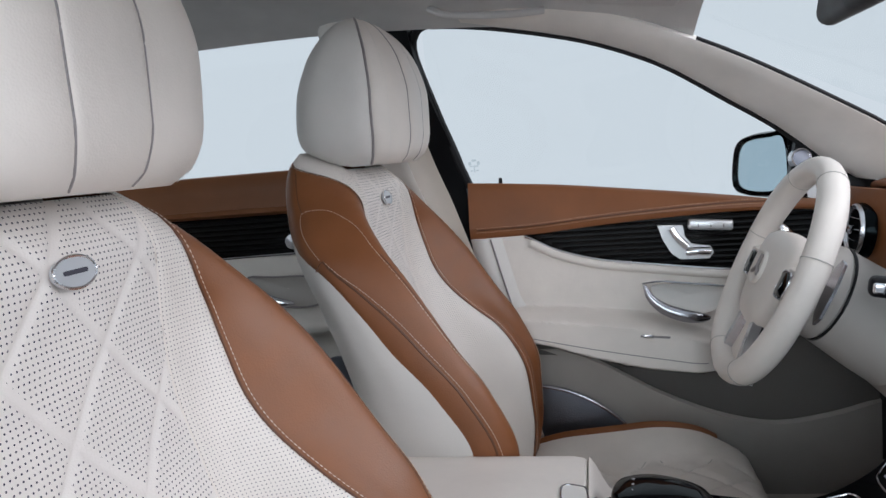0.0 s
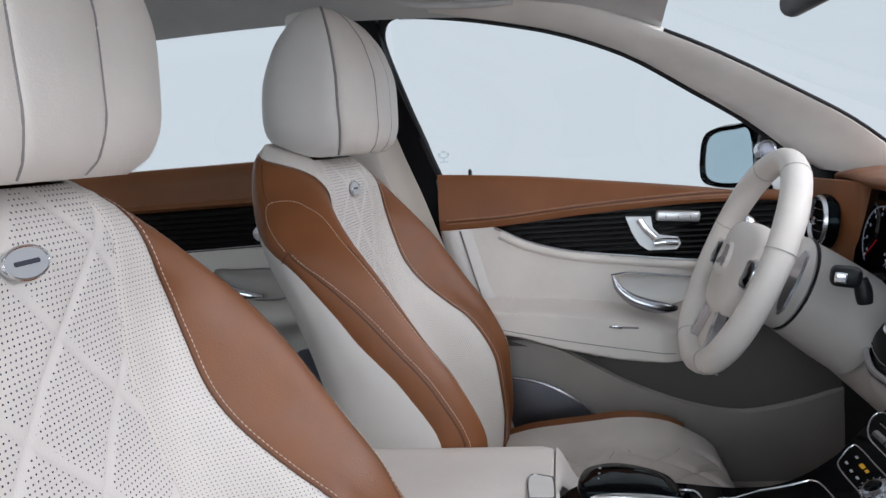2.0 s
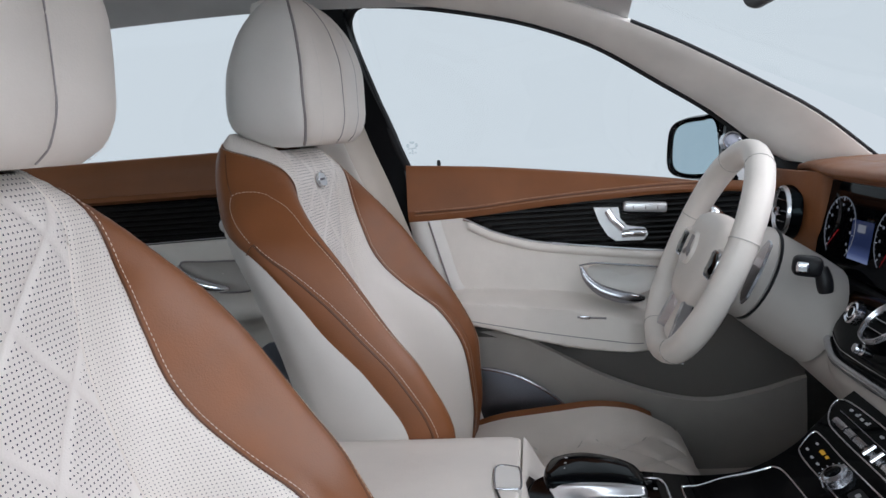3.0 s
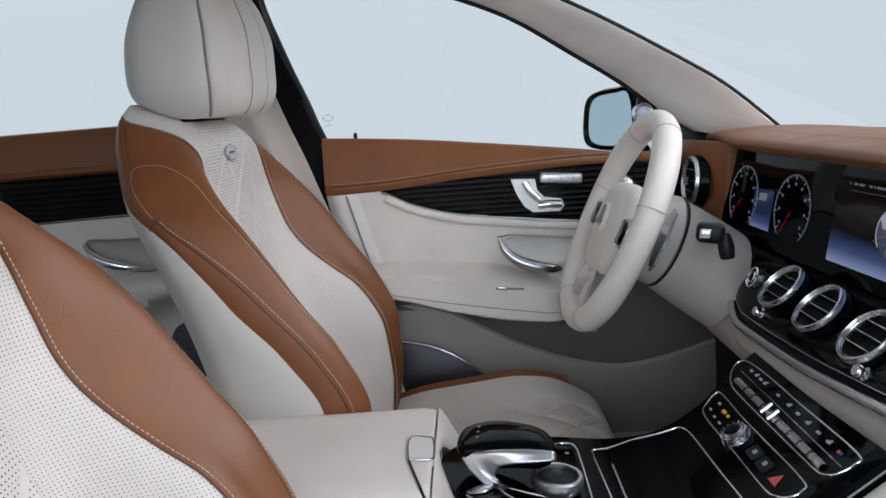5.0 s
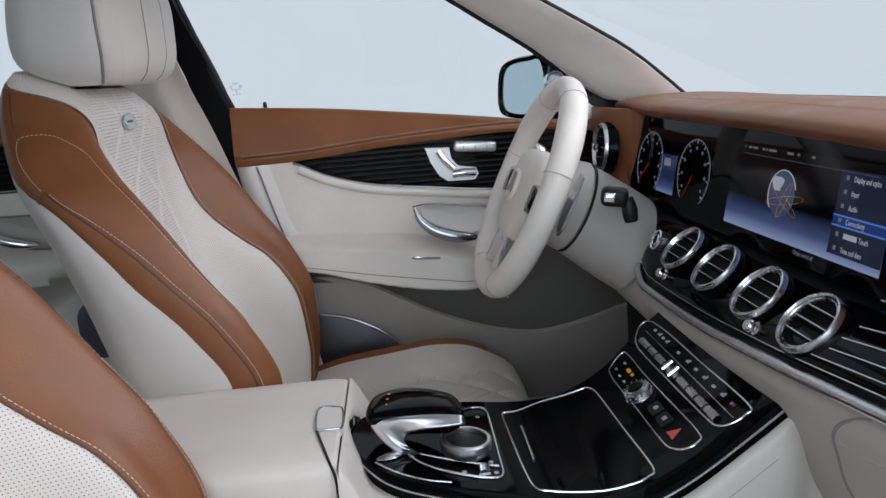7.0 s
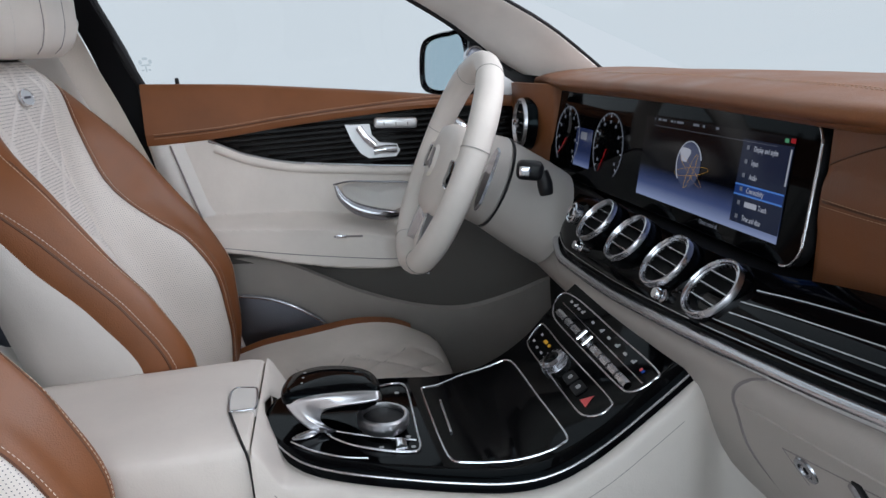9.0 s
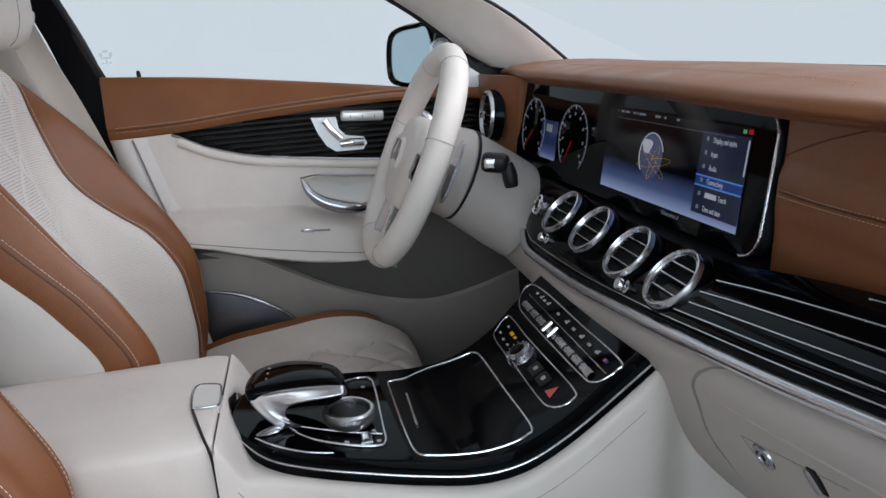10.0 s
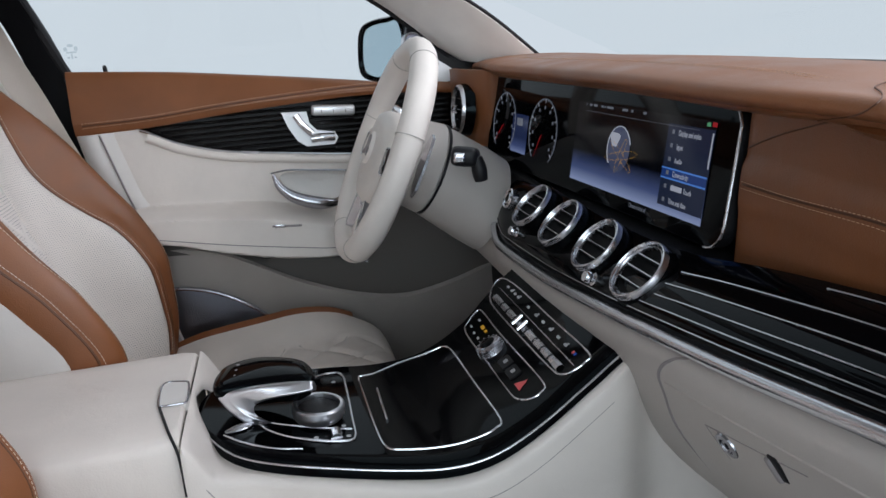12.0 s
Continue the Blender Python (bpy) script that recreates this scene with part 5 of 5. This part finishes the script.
def vent(at, radius, axis, label, group="", ring_m=None):
    v = thing("air_vent", label, "air vent", group=group)
    a = Vector(axis).normalized()
    m = basis(at, Vector((0, -1, 0)), Vector((0, 0, 1)) - a * a.z)
    if (m.to_3x3() @ Vector((0, 0, 1))).dot(a) < 0:
        m = m @ pose(0, 0, 0, 0, 180, 0)
    R = radius
    part("ring", turned([(R * 0.885, -0.002), (R * 0.895, 0.0015), (R * 0.925, 0.0035), (R * 0.965, 0.0030), (R * 0.995, 0.0), (R, -0.004)], m, 44), ring_m or vent_ring, v, "" if ring_m else "satin chrome ring")
    part("skirt", turned([(R * 0.995, -0.003), (R * 1.03, -0.006), (R * 1.08, -0.022)], m, 40), gloss_black, v)
    part("groove", turned([(R * 0.85, -0.002), (R * 0.87, -0.004), (R * 0.89, -0.002)], m, 40), soft_black, v)
    part("inner_ring", turned([(R * 0.80, -0.004), (R * 0.805, -0.0005), (R * 0.825, 0.001), (R * 0.85, 0.0), (R * 0.852, -0.004)], m, 40), vent_ring, v)
    part("throat", turned([(R * 0.81, -0.001), (R * 0.80, -0.004), (R * 0.60, -0.0065), (0.0, -0.007)], m, 32), vent_black, v)
    for k in (-0.42, 0.0, 0.42):
        half = R * 0.80 * math.sqrt(1 - (k / 0.80) ** 2)
        part("vane", box((2 * half, 0.0025, 0.005), m @ pose(0, k * R, -0.0035, 12, 0, 0), 0.0008, 1), gloss_black, v)
        part("vane_edge", tube([m @ Vector((-half, k * R + 0.001, -0.0012)), m @ Vector((half, k * R + 0.001, -0.0012))], 0.0007, 5), vent_ring, v)
    return v


vent_black = material("vent_black", (0.003, 0.003, 0.0035), 0.6, spec=0.1)
vent_ring = material("vent_ring_chrome", (0.70, 0.70, 0.73), 0.27, metal=1.0, vary=0.04)
for y in VX:
    vent((1.2215, y, 0.7725), 0.0352, (-0.70, 0, 0.747), "round chrome ringed air vent in black trim", "air vents in the middle of the dashboard")
vent((1.2300, 0.592, 0.8685), 0.046, (-0.93, -0.30, 0.12), "round black and silver air vent in brown dashboard corner")
part("vent_hub", turned([(0.0, 0.010), (0.006, 0.009), (0.008, 0.003), (0.008, -0.01)], basis((1.2280, 0.5915, 0.8685), (0.30, -0.93, 0), (0.12, 0.04, 1)), 16), bright_chrome, bpy.data.objects["air_vent.004"])
for y, z in ((-0.084, 0.743), (0.185, 0.730)):
    k = thing("vent_dial", "small chrome air flow dial between vents", "dial", group="vent dials")
    m = basis((1.205, y, z), (0, -1, 0), (0.43, 0, 0.90))
    part("knob", turned([(0.0, 0.011), (0.0055, 0.011), (0.0068, 0.009), (0.0068, 0.004), (0.0045, 0.002), (0.008, 0.0), (0.008, -0.012)], m, 20), bright_chrome, k)
ig = thing("start_button", "round metal engine start button", "button")
m = basis((1.207, 0.222, 0.772), (0, -1, 0), (0.43, 0, 0.90))
part("bezel", turned([(0.012, 0.0005), (0.0138, 0.0025), (0.0155, 0.0005), (0.0155, -0.01)], m, 26), chrome, ig)
part("cap", turned([(0.0, 0.0015), (0.0075, 0.0015), (0.0085, 0.0005), (0.012, 0.0)], m, 24), gloss_black, ig)
part("cap_ring", turned([(0.0072, 0.0014), (0.008, 0.0024), (0.0088, 0.001)], m, 24), bright_chrome, ig)

# ---- glove box ----
glove = thing("glove_box", "cream glove box lid with a small lock and latch", "glove box")


def low_at(y, z, lift=0.0):
    """A place on the lower dashboard's skin at that height."""
    e = band(y, 0.0) + Vector((0.0, 0, -0.010))
    c = spline([e + Vector(d) for d in ((0, 0, 0), (-0.008, 0, -0.014), (-0.002, 0, -0.035), (0.012, 0, -0.06), (0.035, 0, -0.11), (0.085, 0, -0.19))], 40)[::-1]
    return Vector((float(np.interp(z, [p.z for p in c], [p.x for p in c])) - lift, y, z))


seamp = spline([(0, -0.290, 0.736), (0, -0.272, 0.729), (0, -0.256, 0.717), (0, -0.240, 0.70), (0, -0.222, 0.668), (0, -0.212, 0.62), (0, -0.226, 0.575)], 34)
part("lid_gap", tube([low_at(p.y, p.z) for p in seamp], 0.0018, 6), piping_m, glove)
part("lid", tube([low_at(y, lerp([(-0.78, 0.775), (-0.45, 0.722), (-0.22, 0.690)], y), -0.0006) for y in np.linspace(-0.245, -0.77, 40)], 0.0018, 8), shaded_shell, glove, "cream lid with a soft crease")
part("latch_gap", tube([low_at(y, 0.668 + (-0.285 - y) * 0.24, -0.0002) for y in np.linspace(-0.285, -0.42, 20)], 0.0009, 5), piping_m, glove)
part("latch_gap", tube([low_at(-0.285 - 0.02 * u, 0.668 - 0.026 * u, -0.0002) for u in np.linspace(0, 1, 8)], 0.0007, 5), piping_m, glove)
lock_at = low_at(-0.313, 0.662, 0.001)
lm = basis(lock_at, (0.02, -1, 0.24), (-0.42, 0, 0.9))
part("lock", turned([(0.0, 0.0005), (0.0055, 0.0005), (0.0066, -0.001), (0.0078, 0.0015), (0.0122, 0.001), (0.0135, -0.003)], lm, 24), dark_chrome, glove, "round metal lock")
part("keyhole", box((0.0015, 0.006, 0.002), lm @ pose(0, 0, 0.0004), 0), soft_black, glove)
part("latch", box((0.013, 0.026, 0.008), basis(low_at(-0.383, 0.684, -0.0025), (0.02, -1, 0.24), (-0.42, 0, 0.9)), 0.003, 3), soft_black, glove, "dark finger latch")
part("latch_lip", box((0.007, 0.024, 0.006), basis(low_at(-0.379, 0.680, 0.001), (0.02, -1, 0.30), (-0.42, 0, 0.9)), 0.0025, 3), piping_m, glove)

# ---- centre console ----
C_Z = [(0.70, 0.635), (0.76, 0.628), (0.80, 0.622), (0.90, 0.610), (1.0, 0.603), (1.05, 0.607), (1.10, 0.625), (1.15, 0.652), (1.20, 0.682), (1.25, 0.715)]
C_R = [(0.762, 0.004), (0.766, -0.03), (0.775, -0.052), (0.805, -0.096), (0.833, -0.114), (0.91, -0.140), (0.965, -0.156), (1.01, -0.166), (1.055, -0.169), (1.12, -0.162), (1.158, -0.156), (1.20, -0.150), (1.24, -0.145)]
C_L = [(0.762, 0.008), (0.766, 0.035), (0.775, 0.055), (0.805, 0.085), (0.85, 0.100), (0.91, 0.104), (0.965, 0.100), (1.01, 0.105), (1.06, 0.120), (1.106, 0.138), (1.14, 0.160), (1.18, 0.180), (1.24, 0.19)]


C_ZX = np.array([p.x for p in spline([(a, b, 0) for a, b in C_Z], 120)])
C_ZZ = np.array([p.y for p in spline([(a, b, 0) for a, b in C_Z], 120)])


def con_z(x):
    return float(np.interp(x, C_ZX, C_ZZ))


def con(x, y, h=0.0):
    """A place on the console's curved top, raised by h along its slope."""
    s = (con_z(x + 0.004) - con_z(x - 0.004)) / 0.008
    n = Vector((-s, 0, 1)).normalized()
    return Vector((x, y, con_z(x))) + n * h


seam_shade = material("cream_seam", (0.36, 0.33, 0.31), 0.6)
console = thing("centre_console", "cream centre console with a gloss black top and chrome edging", "centre console")
xs = [0.762, 0.7635, 0.766, 0.770] + list(np.linspace(0.776, 1.24, 50))
rows = []
for x in xs:
    a, b = lerp(C_R, x), lerp(C_L, x)
    rows.append([con(x, a, -0.022), con(x, a, -0.006), con(x, a + 0.004 * (b - a > 0.02), 0.0)] + [con(x, a + 0.006 * (b - a > 0.03) + (b - a - 0.012 * (b - a > 0.03)) * v, 0.001) for v in np.linspace(0, 1, 16)] + [con(x, b, -0.006), con(x, b, -0.022)])
part("black_top", thick(rows, (0, 0, -0.012)), gloss_black, console, "gloss black console surface")
outl = [con(x, lerp(C_R, x) - 0.0005, -0.004) for x in reversed(xs)] + [con(x, lerp(C_L, x) + 0.0005, -0.004) for x in xs]
part("chrome_edging", tube(outl, 0.0012, 8), chrome, console, "satin chrome line round the black top")
# cream shoulders round the black top, and the flanks below them
def shoulder_y(x, s):
    tab = C_R if s < 0 else C_L
    return s * max(abs(lerp(tab, max(x, 0.80))) + 0.013, 0.124)


def shoulder_z(x):
    return con_z(min(x, 1.22)) - 0.015 + 0.041 * ease(0.788, 0.757, x)


for s, tab in ((-1, C_R), (1, C_L)):
    rows = []
    for x in [0.757, 0.7575, 0.759] + list(np.linspace(0.762, 0.80, 10)) + list(np.linspace(0.81, 1.50, 46)):
        o, i2 = shoulder_y(x, s) - s * 0.040 * ease(1.195, 1.27, x), (lerp(tab, x) - s * 0.003 if x > 0.766 else 0.0)
        z = shoulder_z(x) - 0.006 * (x < 0.7585)
        r = [Vector((x, i2 + (o - s * 0.010 - i2) * v, z)) for v in np.linspace(0, 1, 6)]
        r += spline([r[-1], Vector((x, o - s * 0.003, z - 0.003)), Vector((x, o, z - 0.011)), Vector((x, o + s * 0.003, z - 0.05)), Vector((x, o - s * 0.003, z - 0.13)), Vector((x, o - s * 0.01, 0.40)), Vector((x, o - s * 0.01, 0.30))], 16)[1:]
        rows.append(r)
    part("flank", thick(rows, (0, 0, -0.006)), leather, console, "cream leather console side")
    part("flank_seam", tube([Vector((x, shoulder_y(x, s) - s * 0.040 * ease(1.195, 1.27, x) + s * 0.0012, shoulder_z(x) - 0.024)) for x in np.linspace(0.775, 1.19, 50)], 0.0008, 6), seam_shade, console)
# storage lid
def on_top(pts, h, n=40):
    return [con(p.x, p.y, h) for p in spline([(a, b, 0) for a, b in pts], n, True)]
lid = [(0.948, 0.055), (0.949, 0.0), (0.952, -0.08), (0.957, -0.117), (0.972, -0.126), (1.01, -0.133), (1.055, -0.136), (1.072, -0.134), (1.080, -0.122), (1.077, -0.03), (1.074, 0.07), (1.068, 0.094), (1.055, 0.098), (1.01, 0.090), (0.970, 0.066), (0.955, 0.062)]
lidp = part("storage_lid", box((0.001, 0.001, 0.001), pose(1.01, -0.02, 0.595), 0), gloss_black, console, "sliding gloss black storage lid with chrome frame")
part("lid_frame", tube(on_top(lid, 0.0012, 72), 0.0013, 8, closed=True), bright_chrome, lidp)
part("lid_grip", tube([con(0.966, y, 0.002) for y in np.linspace(0.02, -0.062, 12)], 0.0016, 8), chrome, lidp)
# lower button panel
low = [(1.128, 0.135), (1.110, 0.122), (1.100, 0.098), (1.101, 0.0), (1.102, -0.085), (1.105, -0.108), (1.114, -0.121), (1.127, -0.123), (1.134, -0.108), (1.132, 0.0), (1.131, 0.06), (1.1315, 0.115)]
lowp = part("lower_button_panel", box((0.001, 0.001, 0.001), pose(1.115, 0, 0.62), 0), gloss_black, console, "black button panel with chrome frame")
part("panel_frame", tube(on_top(low, 0.0012, 60), 0.0012, 8, closed=True), bright_chrome, lowp)
upp = [(1.176, 0.172), (1.162, 0.170), (1.148, 0.140), (1.145, 0.10), (1.146, 0.0), (1.148, -0.10), (1.152, -0.120), (1.160, -0.127), (1.176, -0.128), (1.184, -0.115), (1.183, 0.0), (1.182, 0.12)]
uppp = part("climate_panel", box((0.001, 0.001, 0.001), pose(1.165, 0, 0.64), 0), gloss_black, console, "black climate panel with chrome rocker bar")
part("panel_frame", tube(on_top(upp, 0.0012, 60), 0.0012, 8, closed=True), bright_chrome, uppp)
rows = [[con(1.1545 + dx, y, h) for dx, h in ((-0.0046, 0.0), (-0.0036, 0.0035), (0.0, 0.0052), (0.0036, 0.0035), (0.0046, 0.0))] for y in np.linspace(0.135, -0.108, 30)]
part("rocker_bar", sheet(rows), chrome, uppp, "satin chrome rocker bar")
for y in (0.10, 0.075, 0.045, 0.0, -0.03, -0.055, -0.08):
    part("rocker_groove", tube([con(1.1545 + dx, y, 0.0053 - 0.0006 * abs(dx) / 0.002) for dx in (-0.004, 0.0, 0.004)], 0.0008, 5), soft_black, uppp)
for y in (0.032, 0.012):
    part("rocker_knob", tube([con(1.148, y, 0.006), con(1.162, y, 0.0075)], 0.0028, 8), bright_chrome, uppp)
part("divider", tube([con(1.166, y, 0.0012) for y in np.linspace(0.150, -0.122, 20)], 0.0008, 5), chrome, uppp)


def mark(x, y, w, h, mat, parent, name="button_mark"):
    """A small printed sign on the console top."""
    m = basis(con(x, y, 0.0022), (0, -1, 0), con(x + 0.004, y) - con(x - 0.004, y))
    return part(name, plate(rounded(w, h, min(w, h) * 0.3, 2), m, 0.0004), mat, parent, smooth=False)


for i, y in enumerate((0.135, 0.118, 0.104, 0.090, 0.050, 0.020, -0.005, -0.030, -0.055, -0.078)):
    mark(1.174, y, 0.008, 0.0035, white_ink, uppp)
    if i % 2:
        mark(1.1765, y - 0.002, 0.004, 0.002, white_ink, uppp)
mark(1.174, -0.100, 0.004, 0.004, red_ink, uppp)
mark(1.174, -0.105, 0.004, 0.004, glowing("print_blue", (0.05, 0.15, 0.7), 0.3), uppp)
mark(1.120, 0.082, 0.012, 0.005, glowing("print_amber", (0.9, 0.5, 0.05), 0.35), lowp)
mark(1.120, 0.068, 0.007, 0.004, glowing("print_amber", (0.9, 0.5, 0.05), 0.35), lowp)
for x, y in ((1.110, 0.104), (1.108, 0.083), (1.108, 0.064), (1.122, 0.105)):
    mark(x, y, 0.007, 0.003, white_ink, lowp)
for y in (-0.028, -0.056):
    part("button", plate(rounded(0.024, 0.016, 0.004), basis(con(1.117, y, 0.003), (0, -1, 0), con(1.121, 0) - con(1.113, 0)), 0.004), soft_black, lowp)
    mark(1.117, y, 0.007, 0.006, white_ink, lowp).location = (0, 0, 0.0014)
mm = basis(con(1.116, -0.088, 0.0022), (0, -1, 0), con(1.121, 0) - con(1.113, 0))
part("warning_triangle", plate([(-0.009, -0.006), (0.009, -0.006), (0, 0.009)], mm, 0.0005), red_ink, lowp, "red hazard warning triangle", smooth=False)
# drive mode dial
km = basis(con(1.113, 0.020, 0.0), (0, -1, 0), con(1.117, 0) - con(1.109, 0))
dial = part("mode_dial", turned([(0.0, 0.012), (0.012, 0.012), (0.0165, 0.0095), (0.0175, 0.004), (0.019, 0.0)], km, 28), dark_chrome, lowp, "faceted metal and glass dial")
for k in range(14):
    t = 2 * math.pi * k / 14
    part("dial_rib", tube([km @ Vector((0.0180 * math.cos(t), 0.0180 * math.sin(t), 0.002)), km @ Vector((0.0155 * math.cos(t), 0.0155 * math.sin(t), 0.0115))], 0.0009, 5), bright_chrome, dial)
part("dial_face", turned([(0.0, 0.0126), (0.0095, 0.0126), (0.0105, 0.0118)], km, 20), gloss_black, dial)

# touch controller with its arching silver bridge and round dial
satin_chrome_wide = material("brushed_chrome", (0.74, 0.74, 0.77), 0.33, metal=1.0, vary=0.05)
ctl = thing("touch_controller", "black touch pad on an arched silver bridge with a dial", "controller")
pad = [(0.784, -0.021), (0.787, 0.006), (0.798, 0.027), (0.828, 0.037), (0.861, 0.025), (0.886, 0.002), (0.894, -0.028), (0.889, -0.048), (0.85, -0.040), (0.81, -0.038), (0.790, -0.036)]
padr = spline([(a, b, 0) for a, b in pad], 60, True)
mid = Vector((0.842, -0.004, 0))
part("touch_pad", sheet([[Vector((mid.x + (p.x - mid.x) * k, mid.y + (p.y - mid.y) * k, 0.662 + h)) for p in padr] for k, h in ((0.70, -0.026), (0.90, -0.018), (0.98, -0.008), (1.0, -0.001), (0.985, 0.002), (0.95, 0.004), (0.7, 0.0062), (0.35, 0.007), (0.01, 0.0072))], True), gloss_black, ctl, "gloss black touch pad", angle=120)
for i in range(3):
    part("pad_mark", plate(rounded(0.0035, 0.003, 0.001, 2), pose(0.809 + 0.001 * i, -0.012 + 0.014 * i, 0.6685), 0.0004), white_ink, ctl, smooth=False)
pad_side = spline([(0.893, -0.045, 0.660), (0.866, -0.041, 0.663), (0.831, -0.039, 0.664), (0.808, -0.037, 0.662), (0.791, -0.035, 0.657), (0.793, -0.037, 0.648), (0.802, -0.041, 0.636), (0.815, -0.044, 0.624)], 40)
loop_side = spline([(0.891, -0.059, 0.657), (0.873, -0.059, 0.656), (0.849, -0.054, 0.653), (0.832, -0.048, 0.648), (0.826, -0.044, 0.641), (0.826, -0.043, 0.633), (0.832, -0.043, 0.626), (0.840, -0.046, 0.622)], 40)
rows = []
for a, c in zip(pad_side, loop_side):
    crest = a.lerp(c, 0.45) + Vector((-0.001, -0.002, 0.0055))
    rows.append(spline([a, a.lerp(crest, 0.55) + Vector((0, 0, 0.0012)), crest, crest.lerp(c, 0.6) + Vector((0, 0, 0.0006)), c, a.lerp(c, 0.6) + Vector((0.002, 0.004, -0.006)), a.lerp(c, 0.2) + Vector((0.002, 0.004, -0.005))], 20, True))
part("silver_bridge", sheet(rows, True, caps=True), satin_chrome_wide, ctl, "satin silver arched bridge", angle=80)
part("foot_line", tube([con(p.x, p.y, 0.0016) for p in spline([(0.792, -0.062, 0), (0.815, -0.083, 0), (0.845, -0.098, 0), (0.872, -0.103, 0)], 20)], 0.0011, 6), chrome, ctl)
part("bridge_foot", tube(spline([(0.821, -0.040, 0.622), (0.808, -0.049, 0.623), (0.793, -0.056, 0.624)], 12), lambda u: 0.0015 + 0.006 * math.sin(math.pi * (0.15 + 0.8 * u)), 10, flat=0.4), chrome, ctl)
rm = basis((0.893, -0.040, 0.618), (1, 0, -0.1), (0, 1, 0))
part("round_dial", turned([(0.0238, 0.006), (0.0238, 0.0130), (0.0246, 0.0137), (0.0274, 0.0137), (0.0290, 0.0122), (0.0294, 0.007), (0.0287, 0.001), (0.026, -0.003)], rm, 40), satin_chrome_wide, ctl, "knurled silver dial ring")
part("dial_core", turned([(0.0, 0.009), (0.0225, 0.009), (0.0235, -0.002)], rm, 24), soft_black, ctl)
frame_pts = [(0.822, -0.034), (0.836, -0.055), (0.857, -0.074), (0.890, -0.090), (0.918, -0.096), (0.928, -0.088), (0.929, -0.05), (0.930, 0.03), (0.928, 0.070), (0.915, 0.078), (0.895, 0.070)]
part("control_frame", tube([con(p.x, p.y, 0.0018) for p in spline([(a, b, 0) for a, b in frame_pts], 50)], 0.0015, 6), chrome, ctl)
part("control_divider", tube([con(p.x, p.y, 0.0018) for p in spline([(0.823, -0.034, 0), (0.87, -0.054, 0), (0.926, -0.072, 0)], 14)], 0.0013, 6), bright_chrome, ctl)
part("roller", tube([con(0.908, -0.077, 0.003), con(0.908, -0.092, 0.003)], 0.0065, 14), bright_chrome, ctl, "ribbed metal roller")
for x, y in ((0.887, -0.083), (0.921, -0.086), (0.918, -0.063), (0.916, 0.050)):
    mark(x, y, 0.005, 0.005, white_ink, ctl)

# ---- armrest box behind the console ----
arm = thing("armrest_box", "cream leather centre armrest with a silver edged latch", "armrest")
rows = []
for x in [0.30, 0.32] + list(np.linspace(0.36, 0.72, 14)) + [0.740, 0.7535, 0.7562]:
    z = 0.660 - 0.001 * (x > 0.745) - 0.003 * (x > 0.754)
    w = 0.120 - 0.004 * (x > 0.744)
    rows.append(spline([(x, -w + 0.004, z - 0.070), (x, -w, z - 0.060), (x, -w, z - 0.016), (x, -w + 0.012, z - 0.003), (x, -0.06, z), (x, 0.0, z + 0.001), (x, 0.06, z), (x, w - 0.012, z - 0.003), (x, w, z - 0.016), (x, w, z - 0.060), (x, w - 0.004, z - 0.070)], 30))
part("lid", thick(rows, (0, 0, -0.006)), leather, arm, "cream leather armrest lid")
rows = [[Vector((x, y, z)) for y, z in ((-0.112, 0.602), (-0.118, 0.592), (-0.120, 0.5), (-0.120, 0.3), (0.120, 0.3), (0.120, 0.5), (0.118, 0.592), (0.112, 0.602))] for x in np.linspace(0.30, 0.754, 8)]
part("box_body", thick(rows, (0, 0, 0)), leather, arm)
gapp = [(0.7555, -0.1235, 0.598), (0.7560, -0.123, 0.625), (0.7545, -0.1195, 0.645), (0.748, -0.106, 0.6575), (0.739, -0.075, 0.6605), (0.731, -0.045, 0.6615)]
part("lid_gap", tube(spline(gapp, 14), 0.0015, 6), soft_black, arm)
lt = [(0.729, 0.010), (0.730, -0.040), (0.735, -0.046), (0.752, -0.047), (0.759, -0.042), (0.757, 0.000), (0.750, 0.009)]
loop = [Vector((p.x, p.y, 0.6622)) for p in spline([(a, b, 0) for a, b in lt], 30, True)]
lat = part("latch_button", plate([(p.x, p.y) for p in spline([(a, b, 0) for a, b in lt], 30, True)], pose(0, 0, 0.6625), 0.010), leather_shell, arm)
lat.location = (0, 0, 0)
part("latch_frame", tube(loop, 0.0013, 8, closed=True), dark_chrome, arm, "dark metal latch frame")

# ---- overhead ----
vis = thing("sun_visor", "folded pale grey sun visor under the roof lining", "sun visor")
part("visor_board", box((0.15, 0.36, 0.018), pose(0.865, 0.36, 1.287, 0, 11, 0), 0.008, 3), liner, vis)
gh = thing("grab_handle", "pale grey folding grab handle on the roof rail", "grab handle")
part("handle_bar", tube(spline([(0.52, 0.52, 1.318), (0.56, 0.50, 1.300), (0.66, 0.50, 1.290), (0.72, 0.515, 1.292)], 20), 0.009, 10, flat=0.7), liner, gh)
rv = thing("rear_view_mirror", "dark interior mirror on the windscreen", "mirror")
part("housing", box((0.03, 0.22, 0.07), pose(1.06, 0.0, 1.20, 0, 10, 0), 0.02, 4), soft_black, rv)
